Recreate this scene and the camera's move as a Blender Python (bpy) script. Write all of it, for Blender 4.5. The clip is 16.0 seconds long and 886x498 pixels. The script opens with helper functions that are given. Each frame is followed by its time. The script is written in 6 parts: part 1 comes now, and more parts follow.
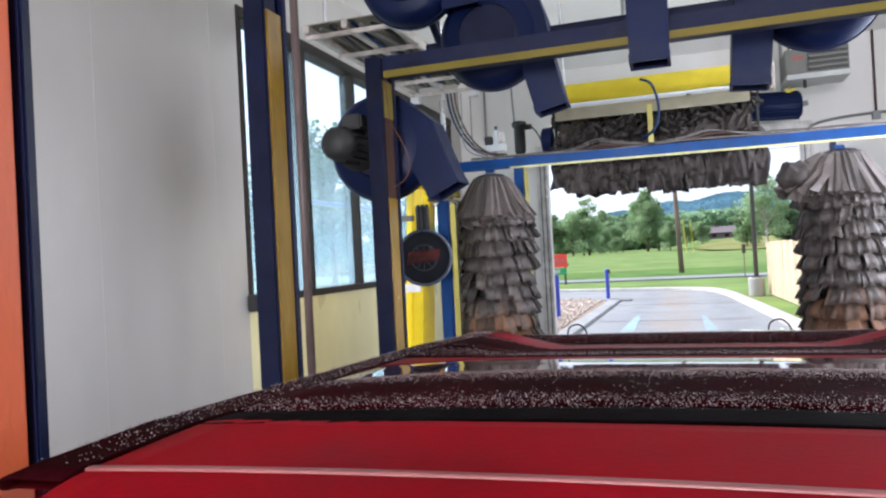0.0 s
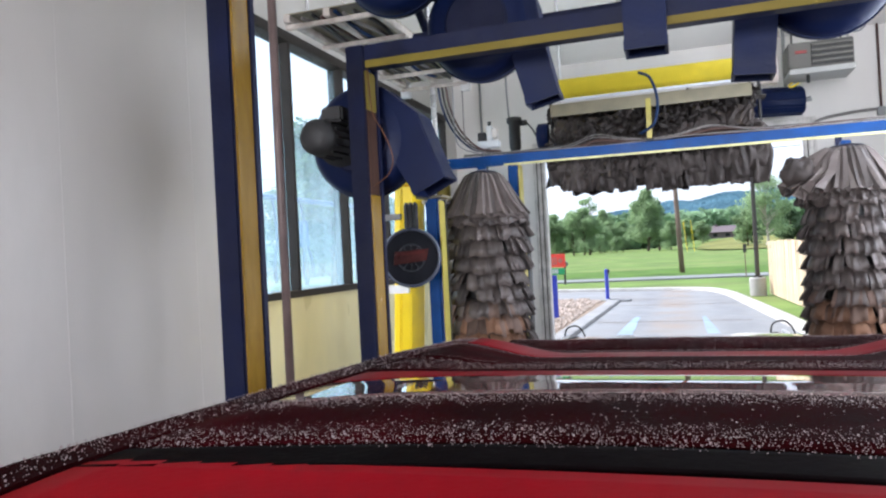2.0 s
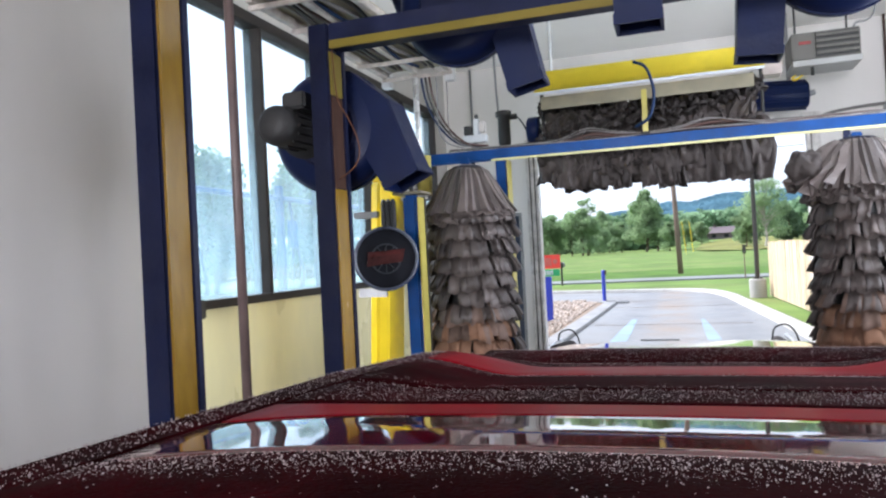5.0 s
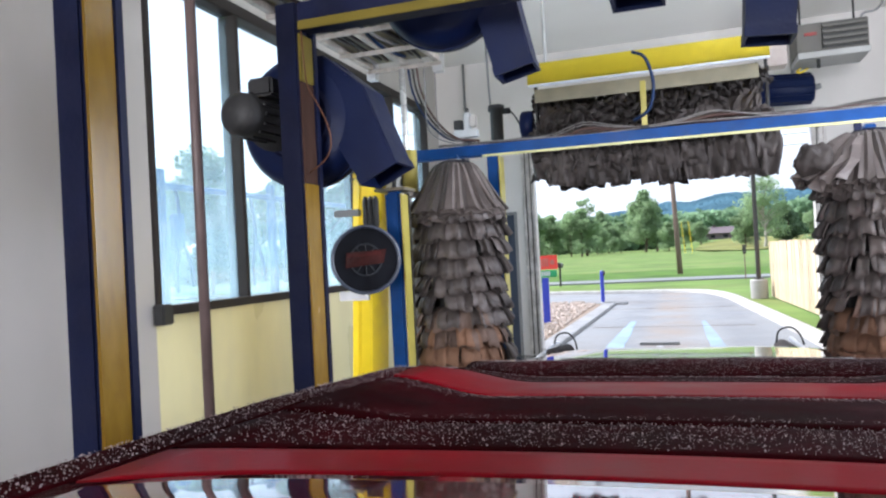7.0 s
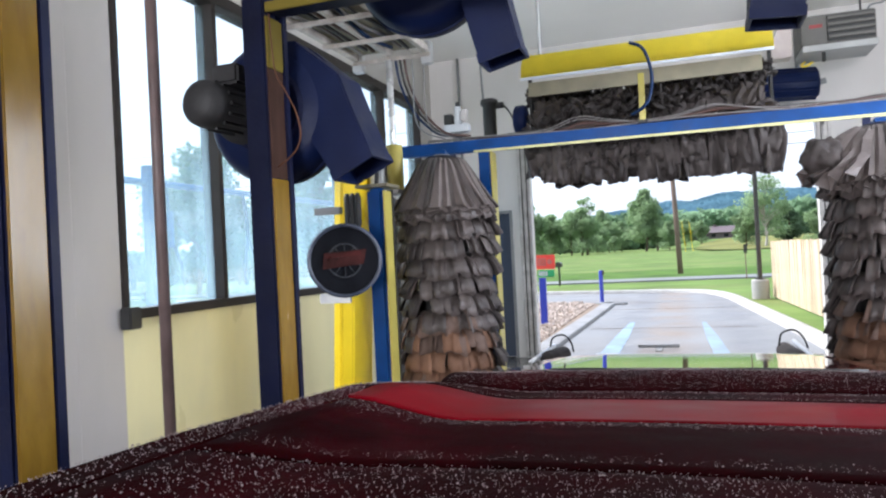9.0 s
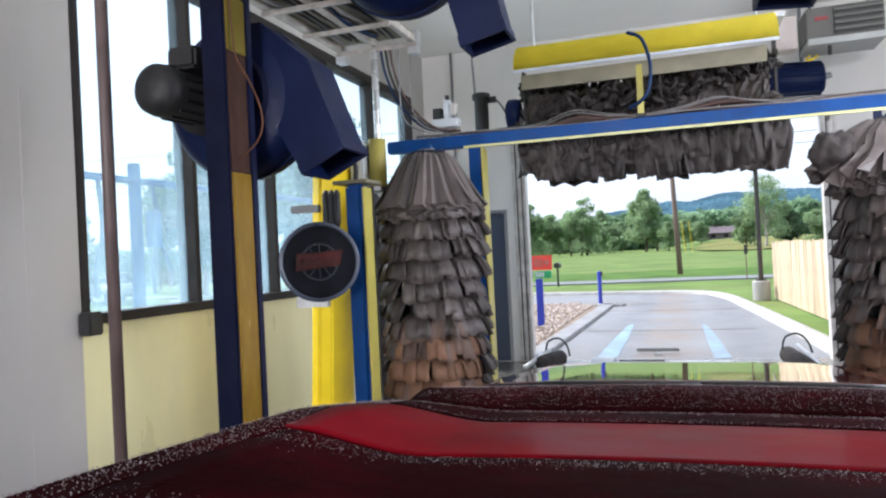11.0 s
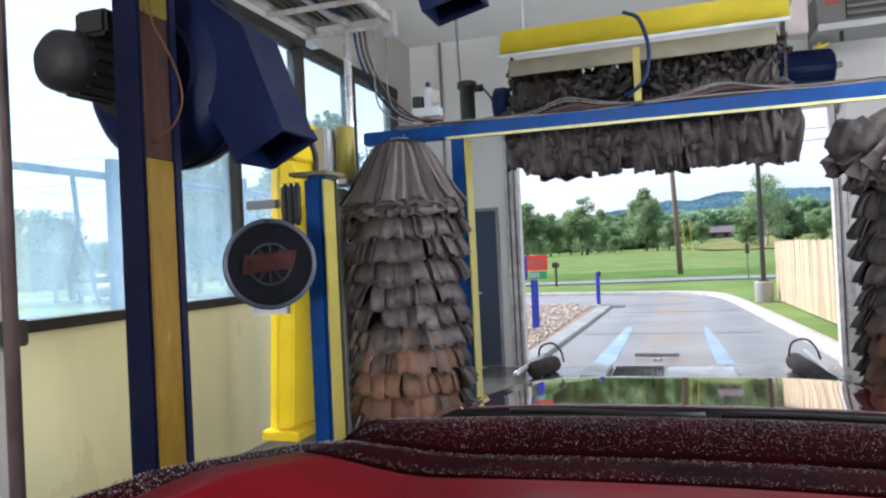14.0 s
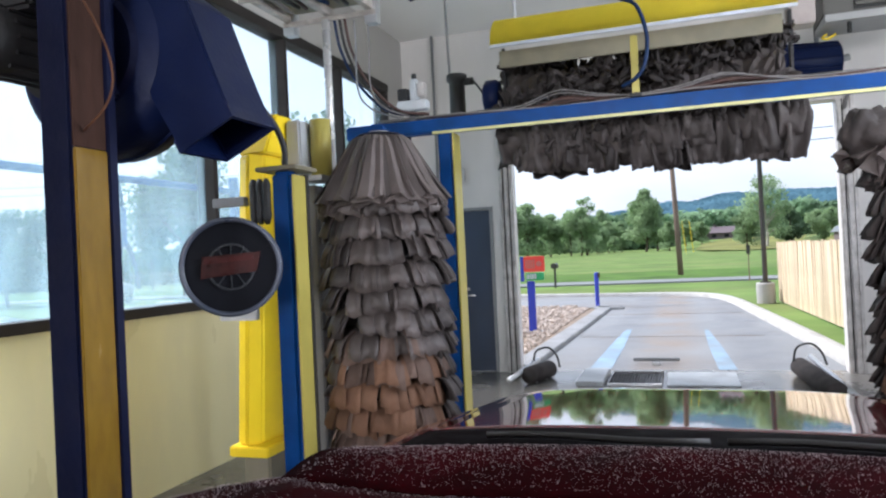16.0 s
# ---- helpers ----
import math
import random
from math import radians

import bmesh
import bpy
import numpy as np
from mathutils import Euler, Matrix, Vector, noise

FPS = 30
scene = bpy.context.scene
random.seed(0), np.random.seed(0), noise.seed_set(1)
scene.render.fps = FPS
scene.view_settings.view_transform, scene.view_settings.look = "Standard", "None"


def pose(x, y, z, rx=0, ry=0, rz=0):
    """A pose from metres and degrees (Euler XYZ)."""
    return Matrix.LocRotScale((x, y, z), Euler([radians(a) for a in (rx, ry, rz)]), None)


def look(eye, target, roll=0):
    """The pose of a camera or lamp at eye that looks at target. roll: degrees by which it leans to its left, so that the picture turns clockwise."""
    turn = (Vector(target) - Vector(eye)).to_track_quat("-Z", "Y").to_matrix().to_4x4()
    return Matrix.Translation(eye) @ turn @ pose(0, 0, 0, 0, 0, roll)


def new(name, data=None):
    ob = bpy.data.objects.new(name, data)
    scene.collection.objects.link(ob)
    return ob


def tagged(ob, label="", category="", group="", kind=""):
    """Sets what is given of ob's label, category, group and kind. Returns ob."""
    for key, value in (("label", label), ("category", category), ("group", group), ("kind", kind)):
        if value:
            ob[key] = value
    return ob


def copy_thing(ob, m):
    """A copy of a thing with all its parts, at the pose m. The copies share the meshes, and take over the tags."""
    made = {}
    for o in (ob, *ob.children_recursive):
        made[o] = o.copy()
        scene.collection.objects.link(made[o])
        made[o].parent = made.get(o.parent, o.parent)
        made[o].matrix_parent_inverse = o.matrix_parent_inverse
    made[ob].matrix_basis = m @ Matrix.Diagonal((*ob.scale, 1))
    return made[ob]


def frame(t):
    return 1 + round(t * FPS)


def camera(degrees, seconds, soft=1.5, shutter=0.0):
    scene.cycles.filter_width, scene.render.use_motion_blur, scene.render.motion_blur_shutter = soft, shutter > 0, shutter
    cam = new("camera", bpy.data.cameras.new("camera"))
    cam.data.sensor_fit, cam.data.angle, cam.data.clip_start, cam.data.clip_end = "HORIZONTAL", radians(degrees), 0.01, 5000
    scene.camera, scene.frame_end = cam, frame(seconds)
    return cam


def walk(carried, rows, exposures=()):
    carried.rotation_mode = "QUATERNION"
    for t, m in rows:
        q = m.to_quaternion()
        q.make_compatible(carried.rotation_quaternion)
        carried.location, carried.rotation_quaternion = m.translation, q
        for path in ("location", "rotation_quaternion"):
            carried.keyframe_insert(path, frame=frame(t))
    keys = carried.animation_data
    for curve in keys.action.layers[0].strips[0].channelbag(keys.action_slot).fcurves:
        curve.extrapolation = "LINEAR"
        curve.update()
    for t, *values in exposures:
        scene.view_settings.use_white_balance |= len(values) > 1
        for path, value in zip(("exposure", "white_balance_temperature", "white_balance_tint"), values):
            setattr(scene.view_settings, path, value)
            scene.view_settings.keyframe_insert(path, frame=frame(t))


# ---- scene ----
cam = camera(62.8, 16.0, soft=2.25)
METRES, EYE, TILT, LEAN, TURN = 2.6, 1.5, 0.0, 0.0, 18.25
ROWS = [
    (0.0, 0.0, 0.0, 0.0, 0.03, 0.61, 2.99),
    (0.5, 0.0122, 0.025, -0.0019, 0.12, 0.64, 2.96),
    (1.0, 0.0193, 0.0431, -0.0036, 0.1, 0.62, 2.93),
    (1.5, 0.0272, 0.0743, -0.0027, 0.07, 0.61, 3.02),
    (2.0, 0.0367, 0.0989, -0.0007, 0.08, 0.58, 2.99),
    (2.5, 0.047, 0.1257, -0.0046, 0.08, 0.62, 2.98),
    (3.0, 0.0577, 0.1593, -0.0034, 0.05, 0.66, 3.01),
    (3.5, 0.067, 0.1878, -0.0037, 0.02, 0.62, 3.03),
    (4.0, 0.0764, 0.2115, -0.0041, 0.02, 0.65, 2.99),
    (6.5, 0.123, 0.3654, -0.0024, -0.06, 0.61, 2.95),
    (7.0, 0.1318, 0.4018, -0.0046, -0.08, 0.67, 3.02),
    (7.5, 0.143, 0.4317, -0.0034, -0.03, 0.68, 2.96),
    (8.0, 0.1569, 0.4676, -0.003, 0.07, 0.59, 2.93),
    (8.5, 0.1627, 0.4846, -0.0022, -0.02, 0.63, 2.89),
    (9.0, 0.1716, 0.5112, -0.0017, -0.04, 0.57, 2.91),
    (11.5, 0.2204, 0.6646, -0.0012, -0.07, 0.58, 2.81),
    (12.0, 0.2313, 0.6981, -0.001, -0.07, 0.5, 2.8),
    (12.5, 0.2415, 0.7291, -0.0004, -0.06, 0.53, 2.79),
    (13.0, 0.2517, 0.7612, 0.0005, -0.06, 0.5, 2.77),
    (13.5, 0.262, 0.7918, 0.0003, -0.06, 0.51, 2.77),
    (14.0, 0.2729, 0.8259, 0.0009, -0.05, 0.5, 2.74),
    (14.5, 0.2834, 0.8558, 0.0022, -0.05, 0.51, 2.72),
    (15.0, 0.292, 0.884, 0.0019, -0.04, 0.52, 2.74),
    (15.5, 0.3011, 0.912, 0.0012, -0.04, 0.58, 2.74),
    (16.0, 0.3127, 0.9482, 0.0012, -0.03, 0.55, 2.75),
]
EXPO = 1.72
SKY = 0.061
ENTRY = 720.0
EAST_FILL = 86.0
KELVIN = 5900
walk(cam, [(t, pose(0, 0, EYE, TILT, LEAN, TURN) @ pose(METRES * x, METRES * y, METRES * z, 90 + pitch, roll, yaw)) for t, x, y, z, yaw, pitch, roll in ROWS],
     exposures=[(0.0, EXPO + 0.10, KELVIN, 14), (3.0, EXPO + 0.18, KELVIN, 14), (7.5, EXPO + 0.15, KELVIN, 14), (12.0, EXPO - 0.06, KELVIN, 14), (16.0, EXPO - 0.14, KELVIN, 14)])

# ---- world and light: a bright overcast afternoon ----
SUN_EL, SUN_AZ = radians(48), radians(285)
world = bpy.data.worlds.new("sky")
scene.world = world
world.use_nodes = True
wn, wl = world.node_tree.nodes, world.node_tree.links
sky = wn.new("ShaderNodeTexSky")
sky.sky_type, sky.sun_disc, sky.sun_elevation, sky.sun_rotation = "NISHITA", False, SUN_EL, SUN_AZ
sky.air_density, sky.dust_density, sky.ozone_density = 1.0, 4.0, 1.0
# cloud cover: the sky's own colour drawn towards an even white
cloud = wn.new("ShaderNodeTexNoise")
cloud.inputs["Scale"].default_value, cloud.inputs["Detail"].default_value = 2.2, 6
cramp = wn.new("ShaderNodeValToRGB")
cramp.color_ramp.elements[0].position, cramp.color_ramp.elements[1].position = 0.32, 0.62
cramp.color_ramp.elements[0].color, cramp.color_ramp.elements[1].color = (0.55, 0.55, 0.55, 1), (0.95, 0.95, 0.95, 1)
wtex = wn.new("ShaderNodeTexCoord")
wmap = wn.new("ShaderNodeMapping")
wmap.inputs["Scale"].default_value = (1, 1, 3.5)
wl.new(wtex.outputs["Generated"], wmap.inputs["Vector"])
wl.new(wmap.outputs["Vector"], cloud.inputs["Vector"])
wl.new(cloud.outputs["Fac"], cramp.inputs["Fac"])
cmix = wn.new("ShaderNodeMix")
cmix.data_type = "RGBA"
cmix.inputs[7].default_value = (6.8, 7.3, 7.9, 1)
wl.new(cramp.outputs["Color"], cmix.inputs[0])
wl.new(sky.outputs["Color"], cmix.inputs[6])
wl.new(cmix.outputs[2], wn["Background"].inputs["Color"])
wn["Background"].inputs["Strength"].default_value = SKY

sun = new("sun", bpy.data.lights.new("sun", "SUN"))
sun.data.energy, sun.data.angle, sun.data.color = 2.4, radians(24), (1.0, 0.95, 0.88)
sun.matrix_world = look((0, 0, 0), (-math.sin(SUN_AZ) * math.cos(SUN_EL), -math.cos(SUN_AZ) * math.cos(SUN_EL), -math.sin(SUN_EL)))

# daylight through the open entrance behind the lane
door_light = new("entrance_daylight", bpy.data.lights.new("entrance_daylight", "AREA"))
door_light.data.shape, door_light.data.size, door_light.data.size_y = "RECTANGLE", 3.6, 2.9
door_light.data.energy, door_light.data.color = ENTRY, (1.0, 0.965, 0.925)
door_light.matrix_world = look((-0.15, -13.85, 1.6), (-0.15, 3.0, 1.9))

# added fill lamp on the unseen east side; no window is known there
east_fill_light = new("window_daylight", bpy.data.lights.new("window_daylight", "AREA"))
east_fill_light.data.shape, east_fill_light.data.size, east_fill_light.data.size_y = "RECTANGLE", 4.2, 2.3
east_fill_light.data.energy, east_fill_light.data.color = EAST_FILL, (0.97, 0.985, 1.0)
east_fill_light.matrix_world = look((3.08, 5.95, 2.41), (-3.0, 5.95, 4.2))

# ---- materials ----
def mat(name, col, rough=0.5, metal=0.0, var=0.15, scale=4.0, bump=0.1, bscale=60.0, coat=0.0, rnd=0.0, island=0.0, stretch=(1, 1, 1),
        dirt=None, dirt_amount=0.0, rough_var=0.1, spec=0.5):
    """A painted, cast or woven surface: two scales of variation, dirt patches and fine relief."""
    m = bpy.data.materials.new(name)
    m.use_nodes = True
    n, l = m.node_tree.nodes, m.node_tree.links
    b = n["Principled BSDF"]
    tc = n.new("ShaderNodeTexCoord")
    mp = n.new("ShaderNodeMapping")
    mp.inputs["Scale"].default_value = stretch
    l.new(tc.outputs["Object"], mp.inputs["Vector"])
    big = n.new("ShaderNodeTexNoise")
    big.inputs["Scale"].default_value, big.inputs["Detail"].default_value = scale, 6
    l.new(mp.outputs["Vector"], big.inputs["Vector"])
    mr = n.new("ShaderNodeMapRange")
    mr.inputs["From Min"].default_value, mr.inputs["From Max"].default_value = 0.3, 0.7
    mr.inputs["To Min"].default_value, mr.inputs["To Max"].default_value = 1 - var, 1 + var
    l.new(big.outputs["Fac"], mr.inputs["Value"])
    value = mr.outputs["Result"]
    for amount, node, socket in ((rnd, "ShaderNodeObjectInfo", "Random"), (island, "ShaderNodeNewGeometry", "Random Per Island")):
        if amount:
            info = n.new(node)
            r = n.new("ShaderNodeMapRange")
            r.inputs["To Min"].default_value, r.inputs["To Max"].default_value = 1 - amount, 1 + amount
            l.new(info.outputs[socket], r.inputs["Value"])
            mul = n.new("ShaderNodeMath")
            mul.operation = "MULTIPLY"
            l.new(value, mul.inputs[0])
            l.new(r.outputs["Result"], mul.inputs[1])
            value = mul.outputs[0]
    vm = n.new("ShaderNodeVectorMath")
    vm.operation = "SCALE"
    vm.inputs[0].default_value = col
    l.new(value, vm.inputs["Scale"])
    colour = vm.outputs["Vector"]
    if dirt:
        dn = n.new("ShaderNodeTexNoise")
        dn.inputs["Scale"].default_value, dn.inputs["Detail"].default_value, dn.inputs["Roughness"].default_value = scale * 0.45, 10, 0.7
        l.new(mp.outputs["Vector"], dn.inputs["Vector"])
        dr = n.new("ShaderNodeMapRange")
        dr.inputs["From Min"].default_value, dr.inputs["From Max"].default_value = 0.48, 0.72
        dr.inputs["To Max"].default_value = dirt_amount
        l.new(dn.outputs["Fac"], dr.inputs["Value"])
        dm = n.new("ShaderNodeMix")
        dm.data_type = "RGBA"
        dm.inputs[7].default_value = (*dirt, 1)
        l.new(dr.outputs["Result"], dm.inputs[0])
        l.new(colour, dm.inputs[6])
        colour = dm.outputs[2]
    l.new(colour, b.inputs["Base Color"])
    rr = n.new("ShaderNodeMapRange")
    rr.inputs["From Min"].default_value, rr.inputs["From Max"].default_value = 0.3, 0.7
    rr.inputs["To Min"].default_value, rr.inputs["To Max"].default_value = max(0.02, rough - rough_var), min(1, rough + rough_var)
    l.new(big.outputs["Fac"], rr.inputs["Value"])
    l.new(rr.outputs["Result"], b.inputs["Roughness"])
    b.inputs["Metallic"].default_value = metal
    b.inputs["Coat Weight"].default_value = coat
    b.inputs["Coat Roughness"].default_value = 0.03
    b.inputs["Specular IOR Level"].default_value = spec
    if bump:
        fine = n.new("ShaderNodeTexNoise")
        fine.inputs["Scale"].default_value, fine.inputs["Detail"].default_value = bscale, 4
        l.new(mp.outputs["Vector"], fine.inputs["Vector"])
        bp = n.new("ShaderNodeBump")
        bp.inputs["Strength"].default_value, bp.inputs["Distance"].default_value = bump, 0.02
        l.new(fine.outputs["Fac"], bp.inputs["Height"])
        l.new(bp.outputs["Normal"], b.inputs["Normal"])
    return m


def pane_material(name, tint):
    """Thin window glass: clear, slightly tinted, with a film for dried water and cyan haze."""
    m = bpy.data.materials.new(name)
    m.use_nodes = True
    n, l = m.node_tree.nodes, m.node_tree.links
    n.remove(n["Principled BSDF"])
    out = n["Material Output"]
    clear = n.new("ShaderNodeBsdfTransparent")
    clear.inputs["Color"].default_value = (*tint, 1)
    gloss = n.new("ShaderNodeBsdfGlossy")
    gloss.inputs["Roughness"].default_value = 0.05
    film = n.new("ShaderNodeBsdfTranslucent")
    film.inputs["Color"].default_value = (0.58, 0.84, 0.97, 1)
    tc = n.new("ShaderNodeTexCoord")
    mp = n.new("ShaderNodeMapping")
    mp.inputs["Scale"].default_value = (3, 3, 0.7)
    ns = n.new("ShaderNodeTexNoise")
    ns.inputs["Scale"].default_value, ns.inputs["Detail"].default_value = 2.0, 8
    l.new(tc.outputs["Object"], mp.inputs["Vector"])
    l.new(mp.outputs["Vector"], ns.inputs["Vector"])
    mr = n.new("ShaderNodeMapRange")
    mr.inputs["From Min"].default_value, mr.inputs["From Max"].default_value, mr.inputs["To Min"].default_value, mr.inputs["To Max"].default_value = 0.35, 0.75, 0.10, 0.165
    l.new(ns.outputs["Fac"], mr.inputs["Value"])
    # haze low in the panes is put into the film, less towards the top
    sep = n.new("ShaderNodeSeparateXYZ")
    l.new(tc.outputs["Object"], sep.inputs[0])
    foot = n.new("ShaderNodeMapRange")
    foot.inputs["From Min"].default_value, foot.inputs["From Max"].default_value, foot.inputs["To Min"].default_value, foot.inputs["To Max"].default_value = 0.1, 1.9, 1.5, 0.35
    l.new(sep.outputs["Z"], foot.inputs["Value"])
    thick = n.new("ShaderNodeMath")
    thick.operation = "MULTIPLY"
    l.new(mr.outputs["Result"], thick.inputs[0])
    l.new(foot.outputs["Result"], thick.inputs[1])
    a = n.new("ShaderNodeMixShader")
    l.new(thick.outputs[0], a.inputs[0])
    l.new(clear.outputs[0], a.inputs[1])
    l.new(film.outputs[0], a.inputs[2])
    c = n.new("ShaderNodeMixShader")
    c.inputs[0].default_value = 0.05
    l.new(a.outputs[0], c.inputs[1])
    l.new(gloss.outputs[0], c.inputs[2])
    l.new(c.outputs[0], out.inputs["Surface"])
    return m


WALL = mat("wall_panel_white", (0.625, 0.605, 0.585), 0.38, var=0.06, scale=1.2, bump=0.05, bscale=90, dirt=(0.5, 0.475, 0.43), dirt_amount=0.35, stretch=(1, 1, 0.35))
# the white panel of WALL in a darker copy, dimming the west wall by colour
WALL_WEST = mat("wall_panel_white_dimmed", (0.43, 0.414, 0.394), 0.38, var=0.07, scale=1.2, bump=0.05, bscale=90, dirt=(0.34, 0.325, 0.30), dirt_amount=0.5, stretch=(1, 1, 0.35))
WAINSCOT = mat("wainscot_cream", (0.71, 0.665, 0.385), 0.3, var=0.08, scale=1.5, bump=0.04, dirt=(0.5, 0.5, 0.4), dirt_amount=0.4, stretch=(1, 1, 0.4))
CEIL = mat("ceiling_white", (0.87, 0.85, 0.82), 0.5, var=0.04, scale=0.8, bump=0.03)
WETFLOOR = mat("wet_concrete", (0.12, 0.115, 0.105), 0.22, var=0.3, scale=1.3, bump=0.12, bscale=50, dirt=(0.10, 0.09, 0.08), dirt_amount=0.7, rough_var=0.18)
DRIVE = mat("driveway_concrete", (0.27, 0.27, 0.27), 0.75, var=0.14, scale=0.7, bump=0.2, bscale=40, dirt=(0.22, 0.18, 0.145), dirt_amount=0.75)
KERB = mat("kerb_concrete", (0.36, 0.355, 0.34), 0.8, var=0.14, scale=3, bump=0.25, bscale=50, dirt=(0.22, 0.2, 0.17), dirt_amount=0.5)
KERB_DARKER = mat("darker_kerb_concrete", (0.23, 0.235, 0.24), 0.7, var=0.2, scale=3, bump=0.25, bscale=50, dirt=(0.12, 0.115, 0.11), dirt_amount=0.7)
GRASS = mat("grass", (0.105, 0.163, 0.045), 0.9, var=0.35, scale=0.3, bump=0.5, bscale=14, dirt=(0.19, 0.20, 0.078), dirt_amount=0.75, spec=0.1)
ASPHALT = mat("road_asphalt", (0.155, 0.165, 0.17), 0.85, var=0.12, scale=1.0, bump=0.2)
NAVY = mat("navy_paint", (0.004, 0.007, 0.031), 0.45, var=0.25, scale=5, bump=0.12, bscale=35, dirt=(0.017, 0.018, 0.035), dirt_amount=0.5, spec=0.15)
NAVY_PLASTIC = mat("navy_plastic", (0.0035, 0.009, 0.044), 0.46, var=0.22, scale=4, bump=0.08, bscale=45, dirt=(0.010, 0.015, 0.038), dirt_amount=0.6, spec=0.14)
BLUE = mat("blue_paint", (0.002, 0.046, 0.19), 0.4, var=0.18, scale=6, bump=0.08, bscale=40, dirt=(0.008, 0.036, 0.10), dirt_amount=0.5, spec=0.18)
YELLOW = mat("yellow_paint", (0.90, 0.66, 0.012), 0.35, var=0.08, scale=4, bump=0.05, dirt=(0.6, 0.42, 0.04), dirt_amount=0.3)
GUARD = mat("pale_yellow_sheet", (0.84, 0.68, 0.045), 0.5, var=0.1, scale=3, bump=0.05, dirt=(0.62, 0.5, 0.07), dirt_amount=0.4, spec=0.4)
OLIVE = mat("yellow_wear_strip", (0.21, 0.125, 0.016), 0.2, var=0.3, scale=2.2, bump=0.02, bscale=20, dirt=(0.12, 0.058, 0.016), dirt_amount=0.95, rough_var=0.12, stretch=(3, 3, 0.9), spec=0.4)
OLIVE_DULL = mat("dull_yellow_strip", (0.165, 0.128, 0.02), 0.4, var=0.2, scale=1.2, bump=0.02, bscale=20, dirt=(0.12, 0.085, 0.02), dirt_amount=0.75, stretch=(0.5, 3, 3), spec=0.15)
LIME = mat("yellow_edge", (0.43, 0.37, 0.08), 0.4, var=0.12, scale=6, bump=0.05)
LIME_PALE = mat("pale_lime_edge", (0.56, 0.56, 0.26), 0.4, var=0.2, scale=5, bump=0.05, dirt=(0.36, 0.34, 0.16), dirt_amount=0.6)
RUST = mat("rust_brown", (0.055, 0.030, 0.023), 0.8, var=0.3, scale=14, bump=0.25, bscale=50, dirt=(0.085, 0.038, 0.02), dirt_amount=0.4, stretch=(1, 1, 0.3), spec=0.06)
PIPEBROWN = mat("pipe_grey_brown", (0.105, 0.072, 0.068), 0.5, var=0.25, scale=7, bump=0.1)
CLOTH = mat("wash_cloth", (0.086, 0.071, 0.066), 0.48, var=0.25, scale=7, bump=0.25, bscale=110, rnd=0.38, spec=0.42)
CLOTH_JOINED = mat("wash_cloth_joined", (0.08, 0.07, 0.067), 0.62, var=0.2, scale=7, bump=0.25, bscale=110, island=0.35, spec=0.25)
# next two are one cloth: a lit hem and a shaded crown, by colour
CLOTH_HEM = mat("wash_cloth_hem", (0.072, 0.062, 0.059), 0.6, var=0.3, scale=7, bump=0.3, bscale=110, rnd=0.35, spec=0.25)
CLOTH_SHADED = mat("wash_cloth_shaded", (0.052, 0.043, 0.040), 0.65, var=0.3, scale=7, bump=0.3, bscale=110, rnd=0.4, island=0.25, spec=0.3)
CLOTH_BROWN = mat("wash_cloth_muddy", (0.185, 0.10, 0.062), 0.8, var=0.25, scale=7, bump=0.25, bscale=110, rnd=0.25, spec=0.25)
CLOTH_MIXED = mat("wash_cloth_half_muddy", (0.145, 0.098, 0.078), 0.7, var=0.25, scale=7, bump=0.25, bscale=110, rnd=0.3, spec=0.25)
GALV = mat("galvanised_steel", (0.55, 0.56, 0.57), 0.38, metal=0.85, var=0.12, scale=12, bump=0.04)
CHROME = mat("bright_steel", (0.70, 0.70, 0.69), 0.25, metal=0.45, var=0.08, scale=10, bump=0.02)
RACKWHITE = mat("rack_aluminium", (0.52, 0.50, 0.48), 0.45, metal=0.2, var=0.25, scale=9, bump=0.05, dirt=(0.28, 0.25, 0.22), dirt_amount=0.6)
RACK = mat("dirty_rack_aluminium", (0.44, 0.405, 0.37), 0.5, metal=0.1, var=0.3, scale=9, bump=0.08, dirt=(0.20, 0.155, 0.12), dirt_amount=0.85)
BRONZE = mat("bronze_frame", (0.032, 0.028, 0.026), 0.5, metal=0.0, var=0.2, scale=6, bump=0.04, spec=0.12)
BLACK = mat("black_rubber", (0.018, 0.018, 0.018), 0.55, var=0.3, scale=8, bump=0.15)
ROLLER = mat("worn_roller_rubber", (0.048, 0.042, 0.04), 0.85, var=0.4, scale=6, bump=0.25, bscale=50, spec=0.12)
MOTOR = mat("motor_black", (0.020, 0.020, 0.021), 0.6, metal=0.0, var=0.3, scale=9, bump=0.15, bscale=40)
GREY = mat("grey_enamel", (0.20, 0.205, 0.21), 0.45, var=0.12, scale=5, bump=0.05)
APRON = mat("apron_enamel", (0.34, 0.34, 0.335), 0.5, var=0.12, scale=5, bump=0.05)
HEATER = mat("heater_enamel", (0.095, 0.09, 0.08), 0.5, var=0.15, scale=5, bump=0.05)
PINKGREY = mat("pinkish_grey_bracket", (0.36, 0.31, 0.285), 0.55, var=0.15, scale=4, bump=0.08, dirt=(0.22, 0.17, 0.15), dirt_amount=0.5)
TAN = mat("tan_bracket", (0.21, 0.19, 0.13), 0.5, var=0.2, scale=5, bump=0.08)
DOORBLUE = mat("door_blue", (0.02, 0.035, 0.07), 0.5, var=0.15, scale=2, bump=0.05, dirt=(0.05, 0.06, 0.08), dirt_amount=0.4)
